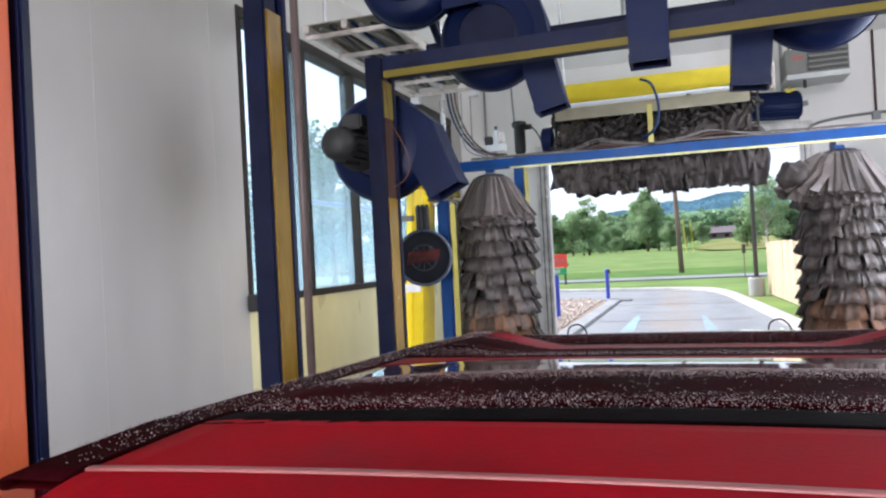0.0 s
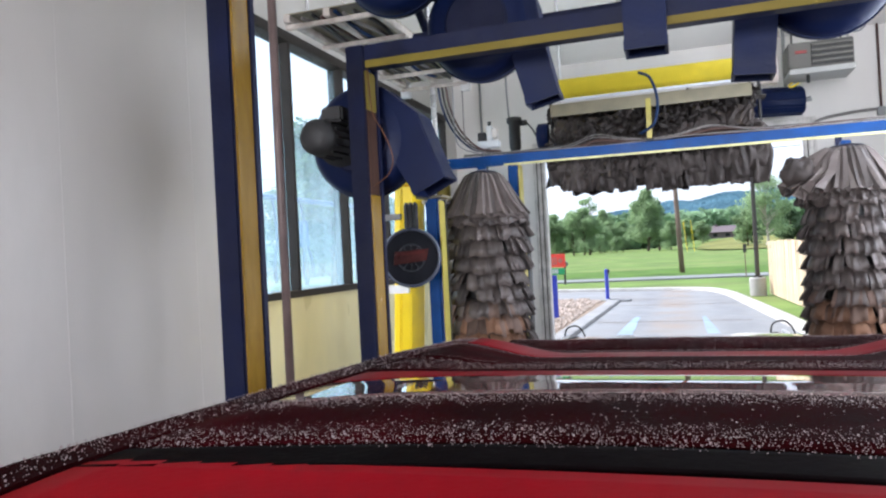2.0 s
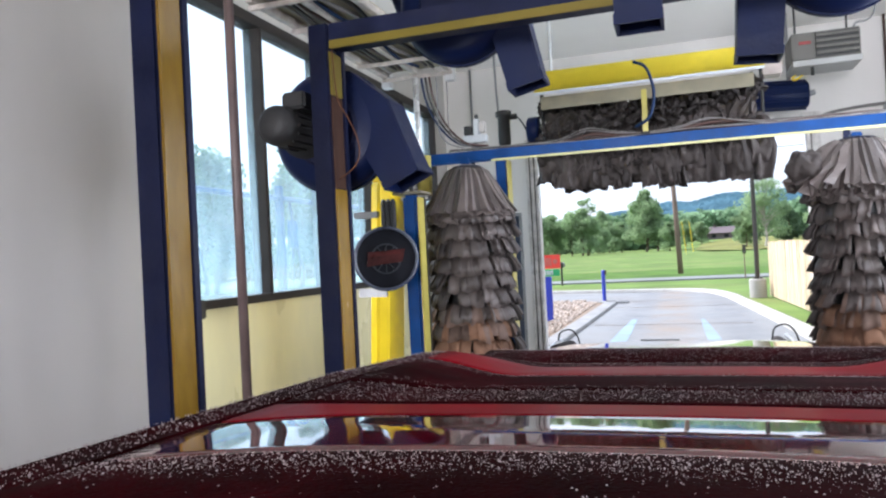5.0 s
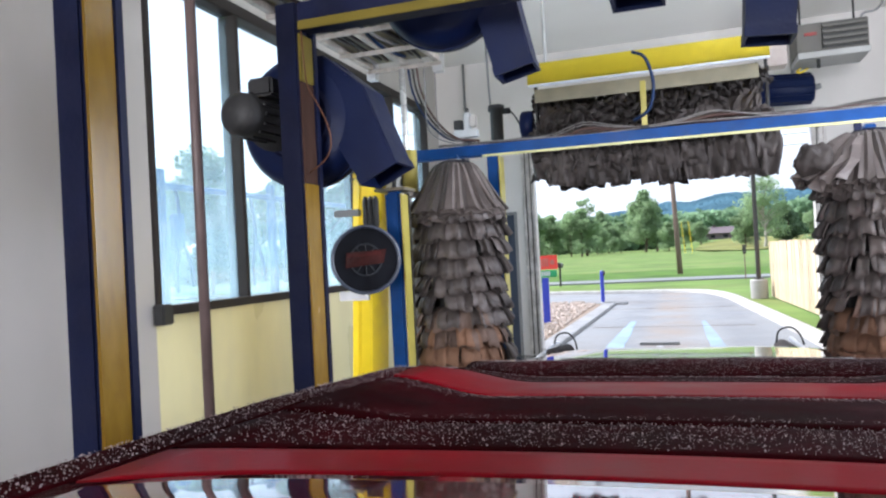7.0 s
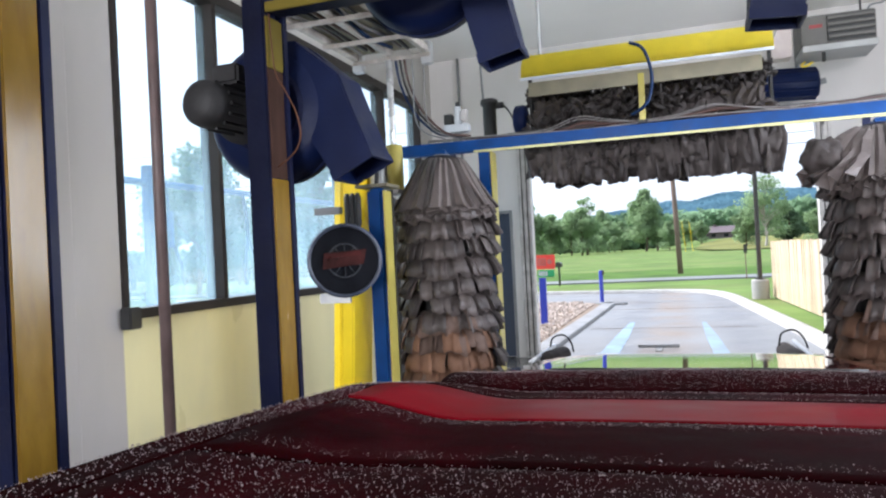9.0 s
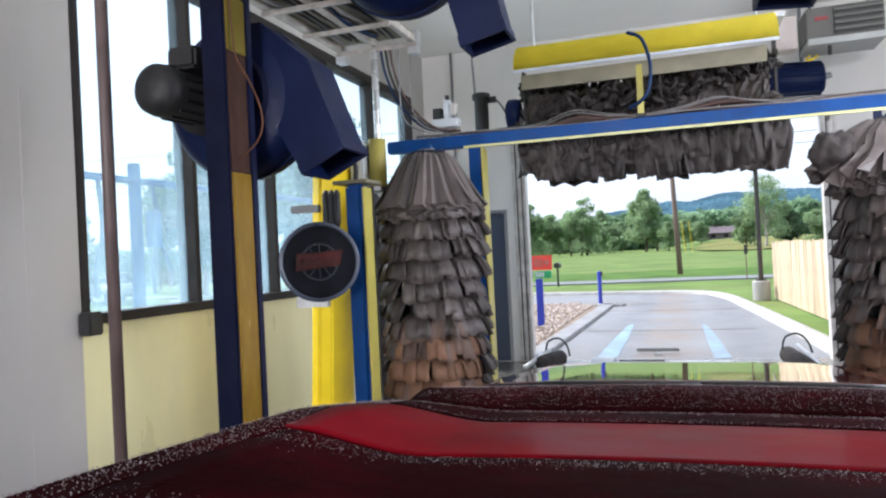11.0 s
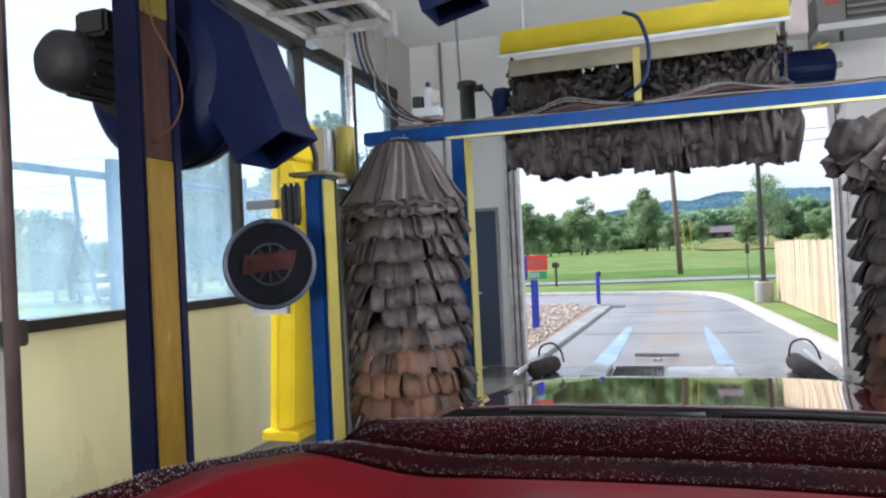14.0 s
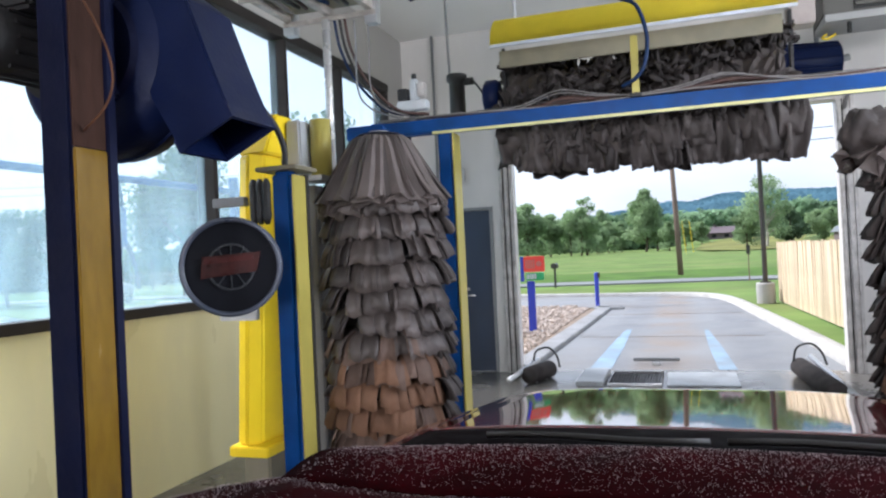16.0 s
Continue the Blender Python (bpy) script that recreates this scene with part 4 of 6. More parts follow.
for (x0, y0), (x1, y1) in (((-1.64, 6.5), (-1.95, 7.79)), ((1.30, 6.9), (1.42, 7.79))):
    a = part("swing_arm", prism([(x0 - 0.04, y0 - 0.04), (x0 + 0.04, y0 - 0.04), (x1 + 0.05, y1), (x1 - 0.05, y1)], "z", 2.27, 2.31, bevel=0.008), BLUE, b, "bright blue swing arm")
    part("drop_plate", box(x1 - 0.03, x1 + 0.03, 7.785, 7.799, 2.28, 2.449, 0.004), NAVY, a)
    part("bearing", tube([(x0, y0, 2.24), (x0, y0, 2.269)], 0.06, 18), GREY, a, "grey hub bearing", True)
for x in (-1.66, 2.2):
    p = thing("beam_post", (x, 7.86, 0), "bright blue post with a yellow edge under the beam", "post", "posts of the brush arch")
    part("post", box(x - 0.055, x + 0.055, 7.81, 7.90, 0, 2.447, 0.012), BLUE, p)
    part("wear_strip", box(x + 0.056, x + 0.07, 7.812, 7.99, 0.02, 2.43, 0.004), LIME, p, "yellow plastic strip")
    part("base_plate", box(x - 0.12, x + 0.12, 7.75, 7.97, 0, 0.012), GALV, p)

# upright bracket and hose on the beam
b = thing("hose_bracket", (-0.25, 7.83, 2.57), "yellow upright bracket with a blue hose on the beam", "bracket")
part("upright", box(-0.275, -0.225, 7.79, 7.83, 2.60, 3.0, 0.004), LIME, b)
part("foot", box(-0.29, -0.21, 7.77, 7.84, 2.573, 2.60, 0.004), BLACK, b)
part("hose", tube(curve_points([(-0.33, 7.76, 3.26), (-0.22, 7.75, 3.19), (-0.16, 7.75, 2.98), (-0.18, 7.75, 2.79), (-0.24, 7.76, 2.70), (-0.34, 7.80, 2.655)], 30), 0.0145, 10), HOSE, b, "blue rubber hose", True)

# pneumatic valve block and black filter canister on the beam
v = thing("valve_block", (-1.9, 7.86, 2.572), "grey pneumatic valve block on the beam", "valve")
part("stem", box(-1.95, -1.90, 7.84, 7.89, 2.573, 2.66, 0.006), GREY, v, "grey steel stem")
part("manifold", box(-2.04, -1.80, 7.82, 7.92, 2.661, 2.735, 0.008), PLATEWHITE, v, "pale valve manifold")
part("coil", box(-2.03, -1.95, 7.82, 7.9, 2.737, 2.83, 0.006), BLACK, v, "black valve coil")
part("valve_body", box(-1.935, -1.875, 7.83, 7.91, 2.737, 2.90, 0.01), PLATEWHITE, v, "pale valve body")
part("side_block", box(-1.874, -1.815, 7.83, 7.9, 2.76, 2.87, 0.01), RACKWHITE, v)
part("knob", tube([(-1.905, 7.87, 2.90), (-1.905, 7.87, 2.915), (-1.905, 7.87, 2.945)], [0.012, 0.022, 0.018], 12), BLACK, v, "black knob", True)
part("fitting", tube([(-2.04, 7.87, 2.70), (-2.08, 7.87, 2.70)], 0.014, 10), CHROME, v, smooth=True)
f = thing("filter_canister", (-1.82, 8.75, 2.80), "black filter canister with a side port on a bracket arm", "canister")
part("canister", tube([(-1.82, 8.75, 2.70), (-1.82, 8.75, 2.74), (-1.82, 8.75, 3.03), (-1.82, 8.75, 3.04), (-1.82, 8.75, 3.095), (-1.82, 8.75, 3.105)], [0.05, 0.07, 0.07, 0.09, 0.09, 0.06], 20), BLACK, f, smooth=True)
part("port", tube([(-1.75, 8.75, 3.03), (-1.67, 8.75, 3.03)], 0.034, 12), BLACK, f, smooth=True)
part("bracket_arm", box(-1.90, -1.375, 8.66, 8.84, 2.66, 2.699, 0.006), GREY, f, "grey steel bracket arm")
part("lead", tube(curve_points([(-1.67, 8.75, 3.03), (-1.60, 8.72, 2.94), (-1.55, 8.70, 2.84), (-1.50, 8.70, 2.80)], 14), 0.009, 6), BLACK, f, smooth=True)
solid("drop_tube", tube(curve_points([(-1.88, 8.75, 3.10), (-1.90, 8.78, 3.4), (-1.91, 8.8, 3.8), (-1.91, 8.8, ZC)], 16), 0.012, 8), GREY, "thin grey tube hanging from the ceiling", "tube", smooth=True)
# cables along the beam
rng = random.Random(3)
for k in range(5):
    pts = []
    for i in range(16):
        x = -2.2 + 4.2 * i / 15
        pts.append((x, 7.83 + 0.02 * k, 2.586 + 0.006 * k + 0.012 * math.sin(i * 0.9 + k) + (0.09 * math.exp(-((x + 0.75) / 0.22) ** 2) + 0.09 * math.exp(-((x - 0.35) / 0.28) ** 2)) * (k in (1, 3))))
    solid("beam_cable", tube(curve_points(pts, 60), 0.005 if k % 2 else 0.0065, 6), (CABLE, CABLE, CABLE_BROWN, CABLE, BLACK)[k], "cable clipped along the blue beam", "cable", "cables on the beam", True)
solid("thick_cable", tube(curve_points([(-1.0, 7.92, 2.585), (-0.75, 7.92, 2.64), (-0.45, 7.92, 2.60), (0.1, 7.92, 2.62), (0.4, 7.92, 2.65), (0.9, 7.92, 2.60)], 30), 0.018, 8), CABLE_BROWN, "thick red-brown cable behind the beam", "cable", smooth=True)

# overhead cable rack with chrome post
rack = thing("cable_rack", (-2.3, 6.6, 3.2), "pale aluminium overhead cable rack", "cable rack")
for x in (-2.62, -2.3, -1.98):
    part("runner", box(x - 0.025, x + 0.025, 4.9, 7.3, 3.24, 3.30, 0.005), RACK, rack)
part("tray", box(-2.64, -1.96, 4.92, 7.28, 3.301, 3.309), TAN, rack, "dirty tray sheet")
for k in range(5):
    yy = 4.95 + k * 0.57
    part("rung", box(-2.66, -1.94, yy, yy + 0.032, 3.205, 3.239, 0.004), RACK, rack)
for x, yy in ((-2.62, 7.28), (-1.98, 7.28)):
    part("end_bracket", box(x - 0.045, x + 0.045, yy - 0.04, yy + 0.05, 3.15, 3.34, 0.006), GALV, rack)
for x in (-2.55, -2.05):
    for yy in (5.1, 6.8):
        part("hanger", tube([(x, yy, 3.30), (x, yy, ZC)], 0.012, 8), GALV, rack)
for k in range(7):
    pts = [(-2.52 + 0.07 * k + 0.02 * math.sin(i + k), 4.95 + 0.24 * i, 3.27 + 0.016 * math.sin(i * 1.3 + k * 2)) for i in range(10)]
    solid("rack_cable", tube(curve_points(pts, 36), 0.014, 6), (CABLE, BLACK, CABLE_BROWN, CABLE, HOSE, CABLE, BLACK)[k], "cable strapped under the overhead rack", "cable", "cables in the rack", True)
rp = thing("rack_post", (-2.30, 7.20, 0), "bright steel post on a grey stand under the cable rack", "post")
part("stand", box(-2.37, -2.23, 7.13, 7.27, 0.0, 2.0, 0.01), GREY, rp, "grey steel stand")
part("tube", tube([(-2.30, 7.20, 2.0), (-2.30, 7.20, 3.20)], 0.028, 16), CHROME, rp, "bright steel tube", True)
for k, (m, x0) in enumerate(((HOSE, -2.26), (BLACK, -2.22), (CABLE_BROWN, -2.18), (GREY, -2.12), (CABLE, -2.02))):
    if k < 3:
        pts = [(x0, 7.25, 3.22), (x0 + 0.02, 7.3, 3.0), (x0 + 0.08, 7.45, 2.78), (x0 + 0.2, 7.7, 2.62), (x0 + 0.4, 7.83, 2.59)]
    else:
        pts = [(x0, 7.28, 3.2), (x0, 7.29, 3.05), (x0, 7.3, 2.7), (x0 + 0.02, 7.5, 2.6), (x0 + 0.1, 7.8, 2.58)]
    solid("drop_cable", tube(curve_points(pts, 24), 0.011 if k < 3 else 0.007, 8), m, "cable dropping from the rack to the beam", "cable", "cables from the rack", True)
solid("wall_conduit", tube([(-2.95, 11.5, 2.2), (-2.95, 11.5, ZC)], 0.018, 8), GREY, "thin grey conduit on the exit wall", "conduit", smooth=True)

# ---- top brush guard, drum end, heater ----
gd = thing("brush_guard", (-0.28, 8.1, 3.1), "curved yellow sheet guard over the top brush", "guard")
bm = bmesh.new()
prof = [(8.02 + 0.42 - 0.42 * math.cos(a), 3.105 + 0.29 * math.sin(a)) for a in [0.0, 0.25, 0.5, 0.75, 1.0, 1.25, 1.5]]
rows = [[bm.verts.new((x, yy, z)) for yy, z in prof] for x in (-1.325, 0.825)]
for k in range(len(prof) - 1):
    bm.faces.new((rows[0][k], rows[1][k], rows[1][k + 1], rows[0][k + 1]))
bmesh.ops.solidify(bm, geom=bm.faces[:], thickness=0.012)
part("sheet", bm, GUARD, gd, smooth=True)
part("lip", box(-1.33, 0.825, 8.005, 8.03, 3.078, 3.103, 0.004), PLATEWHITE, gd, "pale lip")
part("inner_panel", box(-1.28, 0.74, 8.12, 8.15, 2.945, 3.075, 0.004), TAN, gd, "dull grey inner panel")
part("end_bracket", box(0.90, 1.10, 9.0, 9.2, 3.22, 3.52, 0.01), PINKGREY, gd, "dull pinkish grey end bracket")
part("bracket_stay", box(0.80, 0.92, 8.36, 9.05, 3.36, 3.40, 0.006), GALV, gd)
for x in (-1.36, 0.86):
    part("brush_arm", box(x - 0.012, x + 0.012, 8.62, 8.72, 2.53, 3.24, 0.004), BLACK, gd, "black steel arm holding the brush shaft")
for x in (-1.2, 0.7):
    part("hanger", tube([(x, 8.4, 3.385), (x, 8.4, ZC)], 0.018, 8), GALV, gd)
dr = thing("drum_end", (1.43, 10.9, 3.3), "navy ribbed drum cover above the exit", "drum cover")
part("cover", tube([(0.94, 10.9, 3.34), (0.97, 10.9, 3.34), (1.60, 10.9, 3.31), (1.63, 10.9, 3.31)], [0.15, 0.18, 0.18, 0.15], 24), NAVY_PLASTIC, dr, smooth=True)
for k in range(12):
    a = 2 * math.pi * k / 12
    part("rib", tube([(0.97, 10.9 + 0.18 * math.cos(a), 3.34 + 0.18 * math.sin(a)), (1.60, 10.9 + 0.18 * math.cos(a), 3.31 + 0.18 * math.sin(a))], 0.016, 6), NAVY_PLASTIC, dr)
part("bolt", tube([(1.63, 10.9, 3.31), (1.71, 10.9, 3.33)], 0.035, 10), GREY, dr)
part("mount", box(1.1, 1.6, 11.0, 11.52, 3.24, 3.34, 0.006), NAVY, dr)
solid("drum_stub", tube([(-1.50, 8.50, 2.80), (-1.48, 8.50, 2.80), (-1.40, 8.50, 2.80), (-1.375, 8.50, 2.80)], [0.12, 0.15, 0.15, 0.13], 24), NAVY_PLASTIC, "navy drum cover at the far end of the top brush", "drum cover", smooth=True)

h = thing("unit_heater", (1.9, 10.4, 3.5), "grey hanging unit heater with dark louvres", "heater")
part("case", box(1.42, 2.15, 10.4, 10.95, 3.53, 3.86, 0.012), HEATER, h)
part("apron", box(1.42, 2.15, 10.35, 10.90, 3.46, 3.528, 0.006), APRON, h, "pale lower apron")
part("louvre_frame", box(1.68, 2.13, 10.385, 10.399, 3.56, 3.84), BLACK, h, "dark louvre recess")
for k in range(4):
    part("louvre", box(1.68, 2.13, 10.35, 10.384, 3.585 + 0.068 * k, 3.617 + 0.068 * k, 0.004), HEATER, h)
part("label_plate", box(1.50, 1.63, 10.390, 10.399, 3.72, 3.757), LABELRED, h, "small red label plate")
for x in (1.5, 2.06):
    part("hanger", tube([(x, 10.65, 3.86), (x, 10.65, ZC)], 0.012, 8), BLACK, h)
part("feed", tube([(1.64, 10.45, 3.46), (1.64, 10.45, 3.36)], 0.02, 8), BLACK, h)
h.location += Vector((-0.05, -0.2, 0.05))
solid("orange_lead", tube(curve_points([(1.44, 10.5, 3.48), (1.39, 10.42, 3.43), (1.42, 10.35, 3.40), (1.50, 10.4, 3.45)], 16), 0.012, 8), YELLOW, "orange-yellow lead under the heater", "cable", smooth=True)
solid("heater_pipe", tube([(1.40, 10.8, 3.49), (1.40, 10.8, ZC)], 0.022, 10), GREY, "grey pipe beside the heater", "pipe", smooth=True)
solid("wall_pipe", tube(curve_points([(1.75, 11.5, 2.9), (1.85, 11.5, 3.1), (2.3, 11.5, 3.18), (3.0, 11.5, 3.2)], 16), 0.02, 8), CABLE, "grey cable run on the exit wall", "cable", smooth=True)


solid("wall_conduit", tube([(2.66, 11.5, 3.22), (2.66, 11.5, ZC)], 0.016, 8), CABLE_BROWN, "thin dark conduit on the exit wall", "conduit", smooth=True)
solid("socket_box", box(2.61, 2.71, 11.47, YN, 3.10, 3.22, 0.008), GREY, "small grey socket box on the exit wall", "control box")
solid("heater_flex", tube(curve_points([(2.05, 10.4, 3.91), (2.10, 10.4, 4.0), (2.22, 10.4, 4.02), (2.30, 10.42, 4.12), (2.32, 10.45, ZC)], 20), 0.012, 8), GREY, "grey flexible lead from the heater to the ceiling", "cable", smooth=True)


# the beam and all that rests on it sag a little towards the east
for ob in [o for o in bpy.data.objects if o.parent is None and o.name.split(".")[0] in ("brush_beam", "hose_bracket", "valve_block", "beam_cable", "thick_cable")]:
    ob.matrix_basis = pose(-2.4, 0, 2.5 - 0.022, 0, 0.3, 0) @ pose(2.4, 0, -2.5) @ ob.matrix_basis


# ---- cloth brushes ----
def strip_mesh(name, material, path, w0, w1, curl, seed, across=4, thick=0.006):
    """A cloth strip: path of (out, down) pairs, width from w0 to w1, curled across; out is +y, down is -z."""
    rr = random.Random(seed)
    bm = bmesh.new()
    ph = rr.random() * 6
    grid = []
    m = len(path)
    for i, (o, d) in enumerate(path):
        f = i / (m - 1)
        w = w0 + (w1 - w0) * f
        row = []
        for k in range(across + 1):
            u = k / across - 0.5
            bend = curl * f * (math.cos(u * 2 * math.pi + ph) * 0.5 + (u * u * 4 - 0.4) * 0.6)
            row.append(bm.verts.new((u * w + 0.01 * f * math.sin(ph + i), o + bend, -d + 0.012 * f * math.sin(u * 5 + ph))))
        grid.append(row)
    for i in range(m - 1):
        for k in range(across):
            bm.faces.new((grid[i][k], grid[i][k + 1], grid[i + 1][k + 1], grid[i + 1][k]))
    bmesh.ops.recalc_face_normals(bm, faces=bm.faces)
    bmesh.ops.solidify(bm, geom=bm.faces[:], thickness=thick)
    me = bpy.data.meshes.new(name)
    bm.to_mesh(me)
    bm.free()
    for f in me.polygons:
        f.use_smooth = True
    me.materials.append(material)
    return me


def child(name, me, parent, m):
    ob = new(name, me)
    ob.parent = parent
    ob.matrix_basis = m
    return ob


LONG = [(0.0, 0.0), (0.030, 0.025), (0.072, 0.09), (0.132, 0.19), (0.192, 0.285), (0.250, 0.36)]
SLIM = [(0.0, 0.0), (0.065, 0.008), (0.118, 0.045), (0.142, 0.10), (0.157, 0.158)]
short_grey = [strip_mesh("cloth_strip", CLOTH, [(o * s, d) for o, d in SLIM], 0.07, w, 0.022, k, 4) for k, (s, w) in enumerate(((1.0, 0.095), (0.92, 0.11), (1.1, 0.085), (1.04, 0.12), (0.86, 0.10), (1.18, 0.08), (0.96, 0.13), (1.06, 0.095)))]
short_brown = [strip_mesh("cloth_strip", CLOTH_BROWN, [(o * s, d) for o, d in SLIM], 0.075, w, 0.014, k + 20, 4) for k, (s, w) in enumerate(((0.97, 0.11), (0.9, 0.13), (1.05, 0.10), (0.95, 0.14)))]
short_joined = [strip_mesh("cloth_strip", CLOTH_JOINED, [(o * s, d) for o, d in SLIM], 0.06, 0.11, 0.04, k + 40, 3) for k, s in enumerate((1.0, 0.9, 1.15))]
short_mixed = [strip_mesh("cloth_strip", CLOTH_MIXED, [(o * s, d) for o, d in SLIM], 0.072, w, 0.02, k + 30, 4) for k, (s, w) in enumerate(((0.96, 0.105), (0.9, 0.13), (1.1, 0.095), (0.93, 0.115)))]


def pleat_mesh(seed, fold, wide, crush=0.0):
    """A broad skirt strip with sharp upright pleats that open towards its hem."""
    rr = random.Random(seed)
    bm = bmesh.new()
    n = 6
    depth = [rr.uniform(0.1, 1.2) for k in range(n + 1)]
    shift = [rr.uniform(-0.4, 0.4) for k in range(n + 1)]
    hem = [rr.uniform(-0.02, 0.025) for k in range(n + 1)]
    rows = []
    for i, (o, d) in enumerate(LONG):
        f = i / (len(LONG) - 1)
        row = []
        for k in range(n + 1):
            u = (k + shift[k] * f) / n - 0.5
            out = fold * (0.25 + 0.75 * f) * depth[k] * (1 if k % 2 else -1)
            q = Vector((u * (0.07 + (wide - 0.07) * f), o + out * 0.8, -d - hem[k] * f ** 3 + out * 0.3))
            if crush:
                q += crush * f * Vector((noise.noise(q * 9 + Vector((seed, 0, 0))), noise.noise(q * 8 + Vector((0, seed, 0))), noise.noise(q * 9 + Vector((0, 0, seed)))))
            row.append(bm.verts.new(q))
        rows.append(row)
    for r0, r1 in zip(rows, rows[1:]):
        for k in range(n):
            bm.faces.new((r0[k], r0[k + 1], r1[k + 1], r1[k]))
    bmesh.ops.recalc_face_normals(bm, faces=bm.faces)
    bmesh.ops.solidify(bm, geom=bm.faces[:], thickness=0.007)
    me = bpy.data.meshes.new("skirt_strip")
    bm.to_mesh(me)
    bm.free()
    me.materials.append(CLOTH)
    return me


long_grey = [pleat_mesh(k + 60, fold, wide) for k, (fold, wide) in enumerate(((0.022, 0.24), (0.036, 0.21), (0.014, 0.28), (0.028, 0.25), (0.008, 0.30)))]
flaps = [pleat_mesh(k + 80, 0.045, 0.30, 0.07) for k in range(3)]


def crumpled_lobe(centre, size, seed):
    """A bunched, creased lump of cloth."""
    bm = bmesh.new()
    bmesh.ops.create_icosphere(bm, subdivisions=4, radius=1.0)
    for v in bm.verts:
        q = v.co.copy()
        s = 1 + 0.32 * noise.noise(q * 1.6 + Vector((seed, 0, 0))) - 0.35 * max(0.0, 0.35 - abs(noise.noise(q * 2.6 + Vector((0, seed, 0))))) + 0.06 * noise.noise(q * 9)
        v.co = Vector((centre[0] + q.x * size[0] * s, centre[1] + q.y * size[1] * s, centre[2] + q.z * size[2] * s))
    return bm


def side_brush(x, y, top, seed, bulge):
    """A hanging cloth side brush: a pleated skirt on top, then shingled tiers of strips, muddy near the floor."""
    rr = random.Random(seed)
    b = thing("side_brush", (x, y, 0), "tall grey cloth side brush, muddy brown at its foot", "wash brush", "side brushes")
    part("core", tube([(x, y, 0.1), (x, y, top - 0.45), (x, y, top - 0.05), (x, y, top + 0.01)], [0.20, 0.20, 0.13, 0.12], 20), BLACK, b, "dark core", True)
    part("hub", tube([(x, y, top + 0.011), (x, y, top + 0.02), (x, y, 2.238)], [0.13, 0.12, 0.05], 24), NAVY, b, "navy hub plate")
    for count, r0, drop in ((12, 0.135, 0.0), (14, 0.120, 0.02), (16, 0.11, 0.06)):
        for k in range(count):
            a = 2 * math.pi * (k + rr.uniform(-0.2, 0.2)) / count
            m = pose(r0 * math.cos(a), r0 * math.sin(a), top - drop, 0, 0, math.degrees(a) - 90) @ pose(0, 0, 0, rr.uniform(-5, 3), rr.uniform(-5, 5), rr.uniform(-6, 6))
            child("skirt_strip", rr.choice(long_grey), b, m)
    if bulge:
        part("loose_flap", crumpled_lobe((x - 0.385, y - 0.14, top - 0.185), (0.13, 0.12, 0.14), 5), CLOTH_SHADED, b, "bunched cloth lobe", True)
        for k, (deg, lift, z) in enumerate(((196, 14, 0.0), (222, 10, -0.02), (170, 12, -0.04))):
            a = math.radians(deg)
            child("loose_flap", flaps[k], b, pose(0.15 * math.cos(a), 0.15 * math.sin(a), top + z, 0, 0, deg - 90) @ pose(0, 0, 0, lift, 6 * k - 6, 0) @ Matrix.Scale(1.05, 4))
    joined = bmesh.new()
    tiers = int((top - 0.42 - 0.22) / 0.132)
    for t in range(tiers):
        z = top - 0.30 - 0.132 * t
        count = 36
        off = rr.random()
        for k in range(count):
            a = 2 * math.pi * (k + off + rr.uniform(-0.2, 0.2)) / count
            r0 = 0.180 + rr.uniform(-0.02, 0.02) + 0.02 * t / tiers
            m = pose(r0 * math.cos(a), r0 * math.sin(a), z + rr.uniform(-0.008, 0.008), 0, 0, math.degrees(a) - 90) @ pose(0, 0, 0, rr.uniform(-6, 9), rr.uniform(-6, 6), rr.uniform(-17, 17))
            if math.sin(a) < -0.12:
                child("cloth_strip", rr.choice(short_mixed if z < 0.66 + rr.uniform(-0.08, 0.08) else short_brown if z < 0.95 + rr.uniform(-0.09, 0.09) else short_mixed if z < 1.10 + rr.uniform(-0.12, 0.12) else short_grey), b, m)
            else:
                me = rr.choice(short_joined)
                base = len(joined.verts)
                joined.from_mesh(me)
                joined.verts.ensure_lookup_table()
                bmesh.ops.transform(joined, matrix=m, verts=joined.verts[base:])
    me = bpy.data.meshes.new("back_cloth")
    joined.to_mesh(me)
    joined.free()
    me.materials.append(CLOTH_JOINED)
    tagged(child("back_cloth", me, b, Matrix.Identity(4)), kind="stuff")
    return b


side_brush(-1.64, 6.50, 2.205, 4, False)
side_brush(1.31, 6.90, 2.205, 9, True)

# top brush: broad cloth strips round a level shaft
tb = thing("top_brush", (-0.26, 8.66, 2.55), "level grey cloth top brush hanging over the exit", "wash brush")
part("shaft", tube([(-1.42, 8.66, 2.55), (0.92, 8.66, 2.55)], 0.16, 20), BLACK, tb, "dark shaft", True)
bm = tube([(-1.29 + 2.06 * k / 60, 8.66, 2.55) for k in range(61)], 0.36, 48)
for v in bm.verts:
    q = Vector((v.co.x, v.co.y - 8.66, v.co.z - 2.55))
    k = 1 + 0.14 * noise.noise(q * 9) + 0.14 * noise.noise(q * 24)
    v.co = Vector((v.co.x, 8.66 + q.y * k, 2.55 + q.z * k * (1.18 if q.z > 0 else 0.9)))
part("packed_cloth", bm, CLOTH_SHADED, tb, "packed inner folds of cloth")


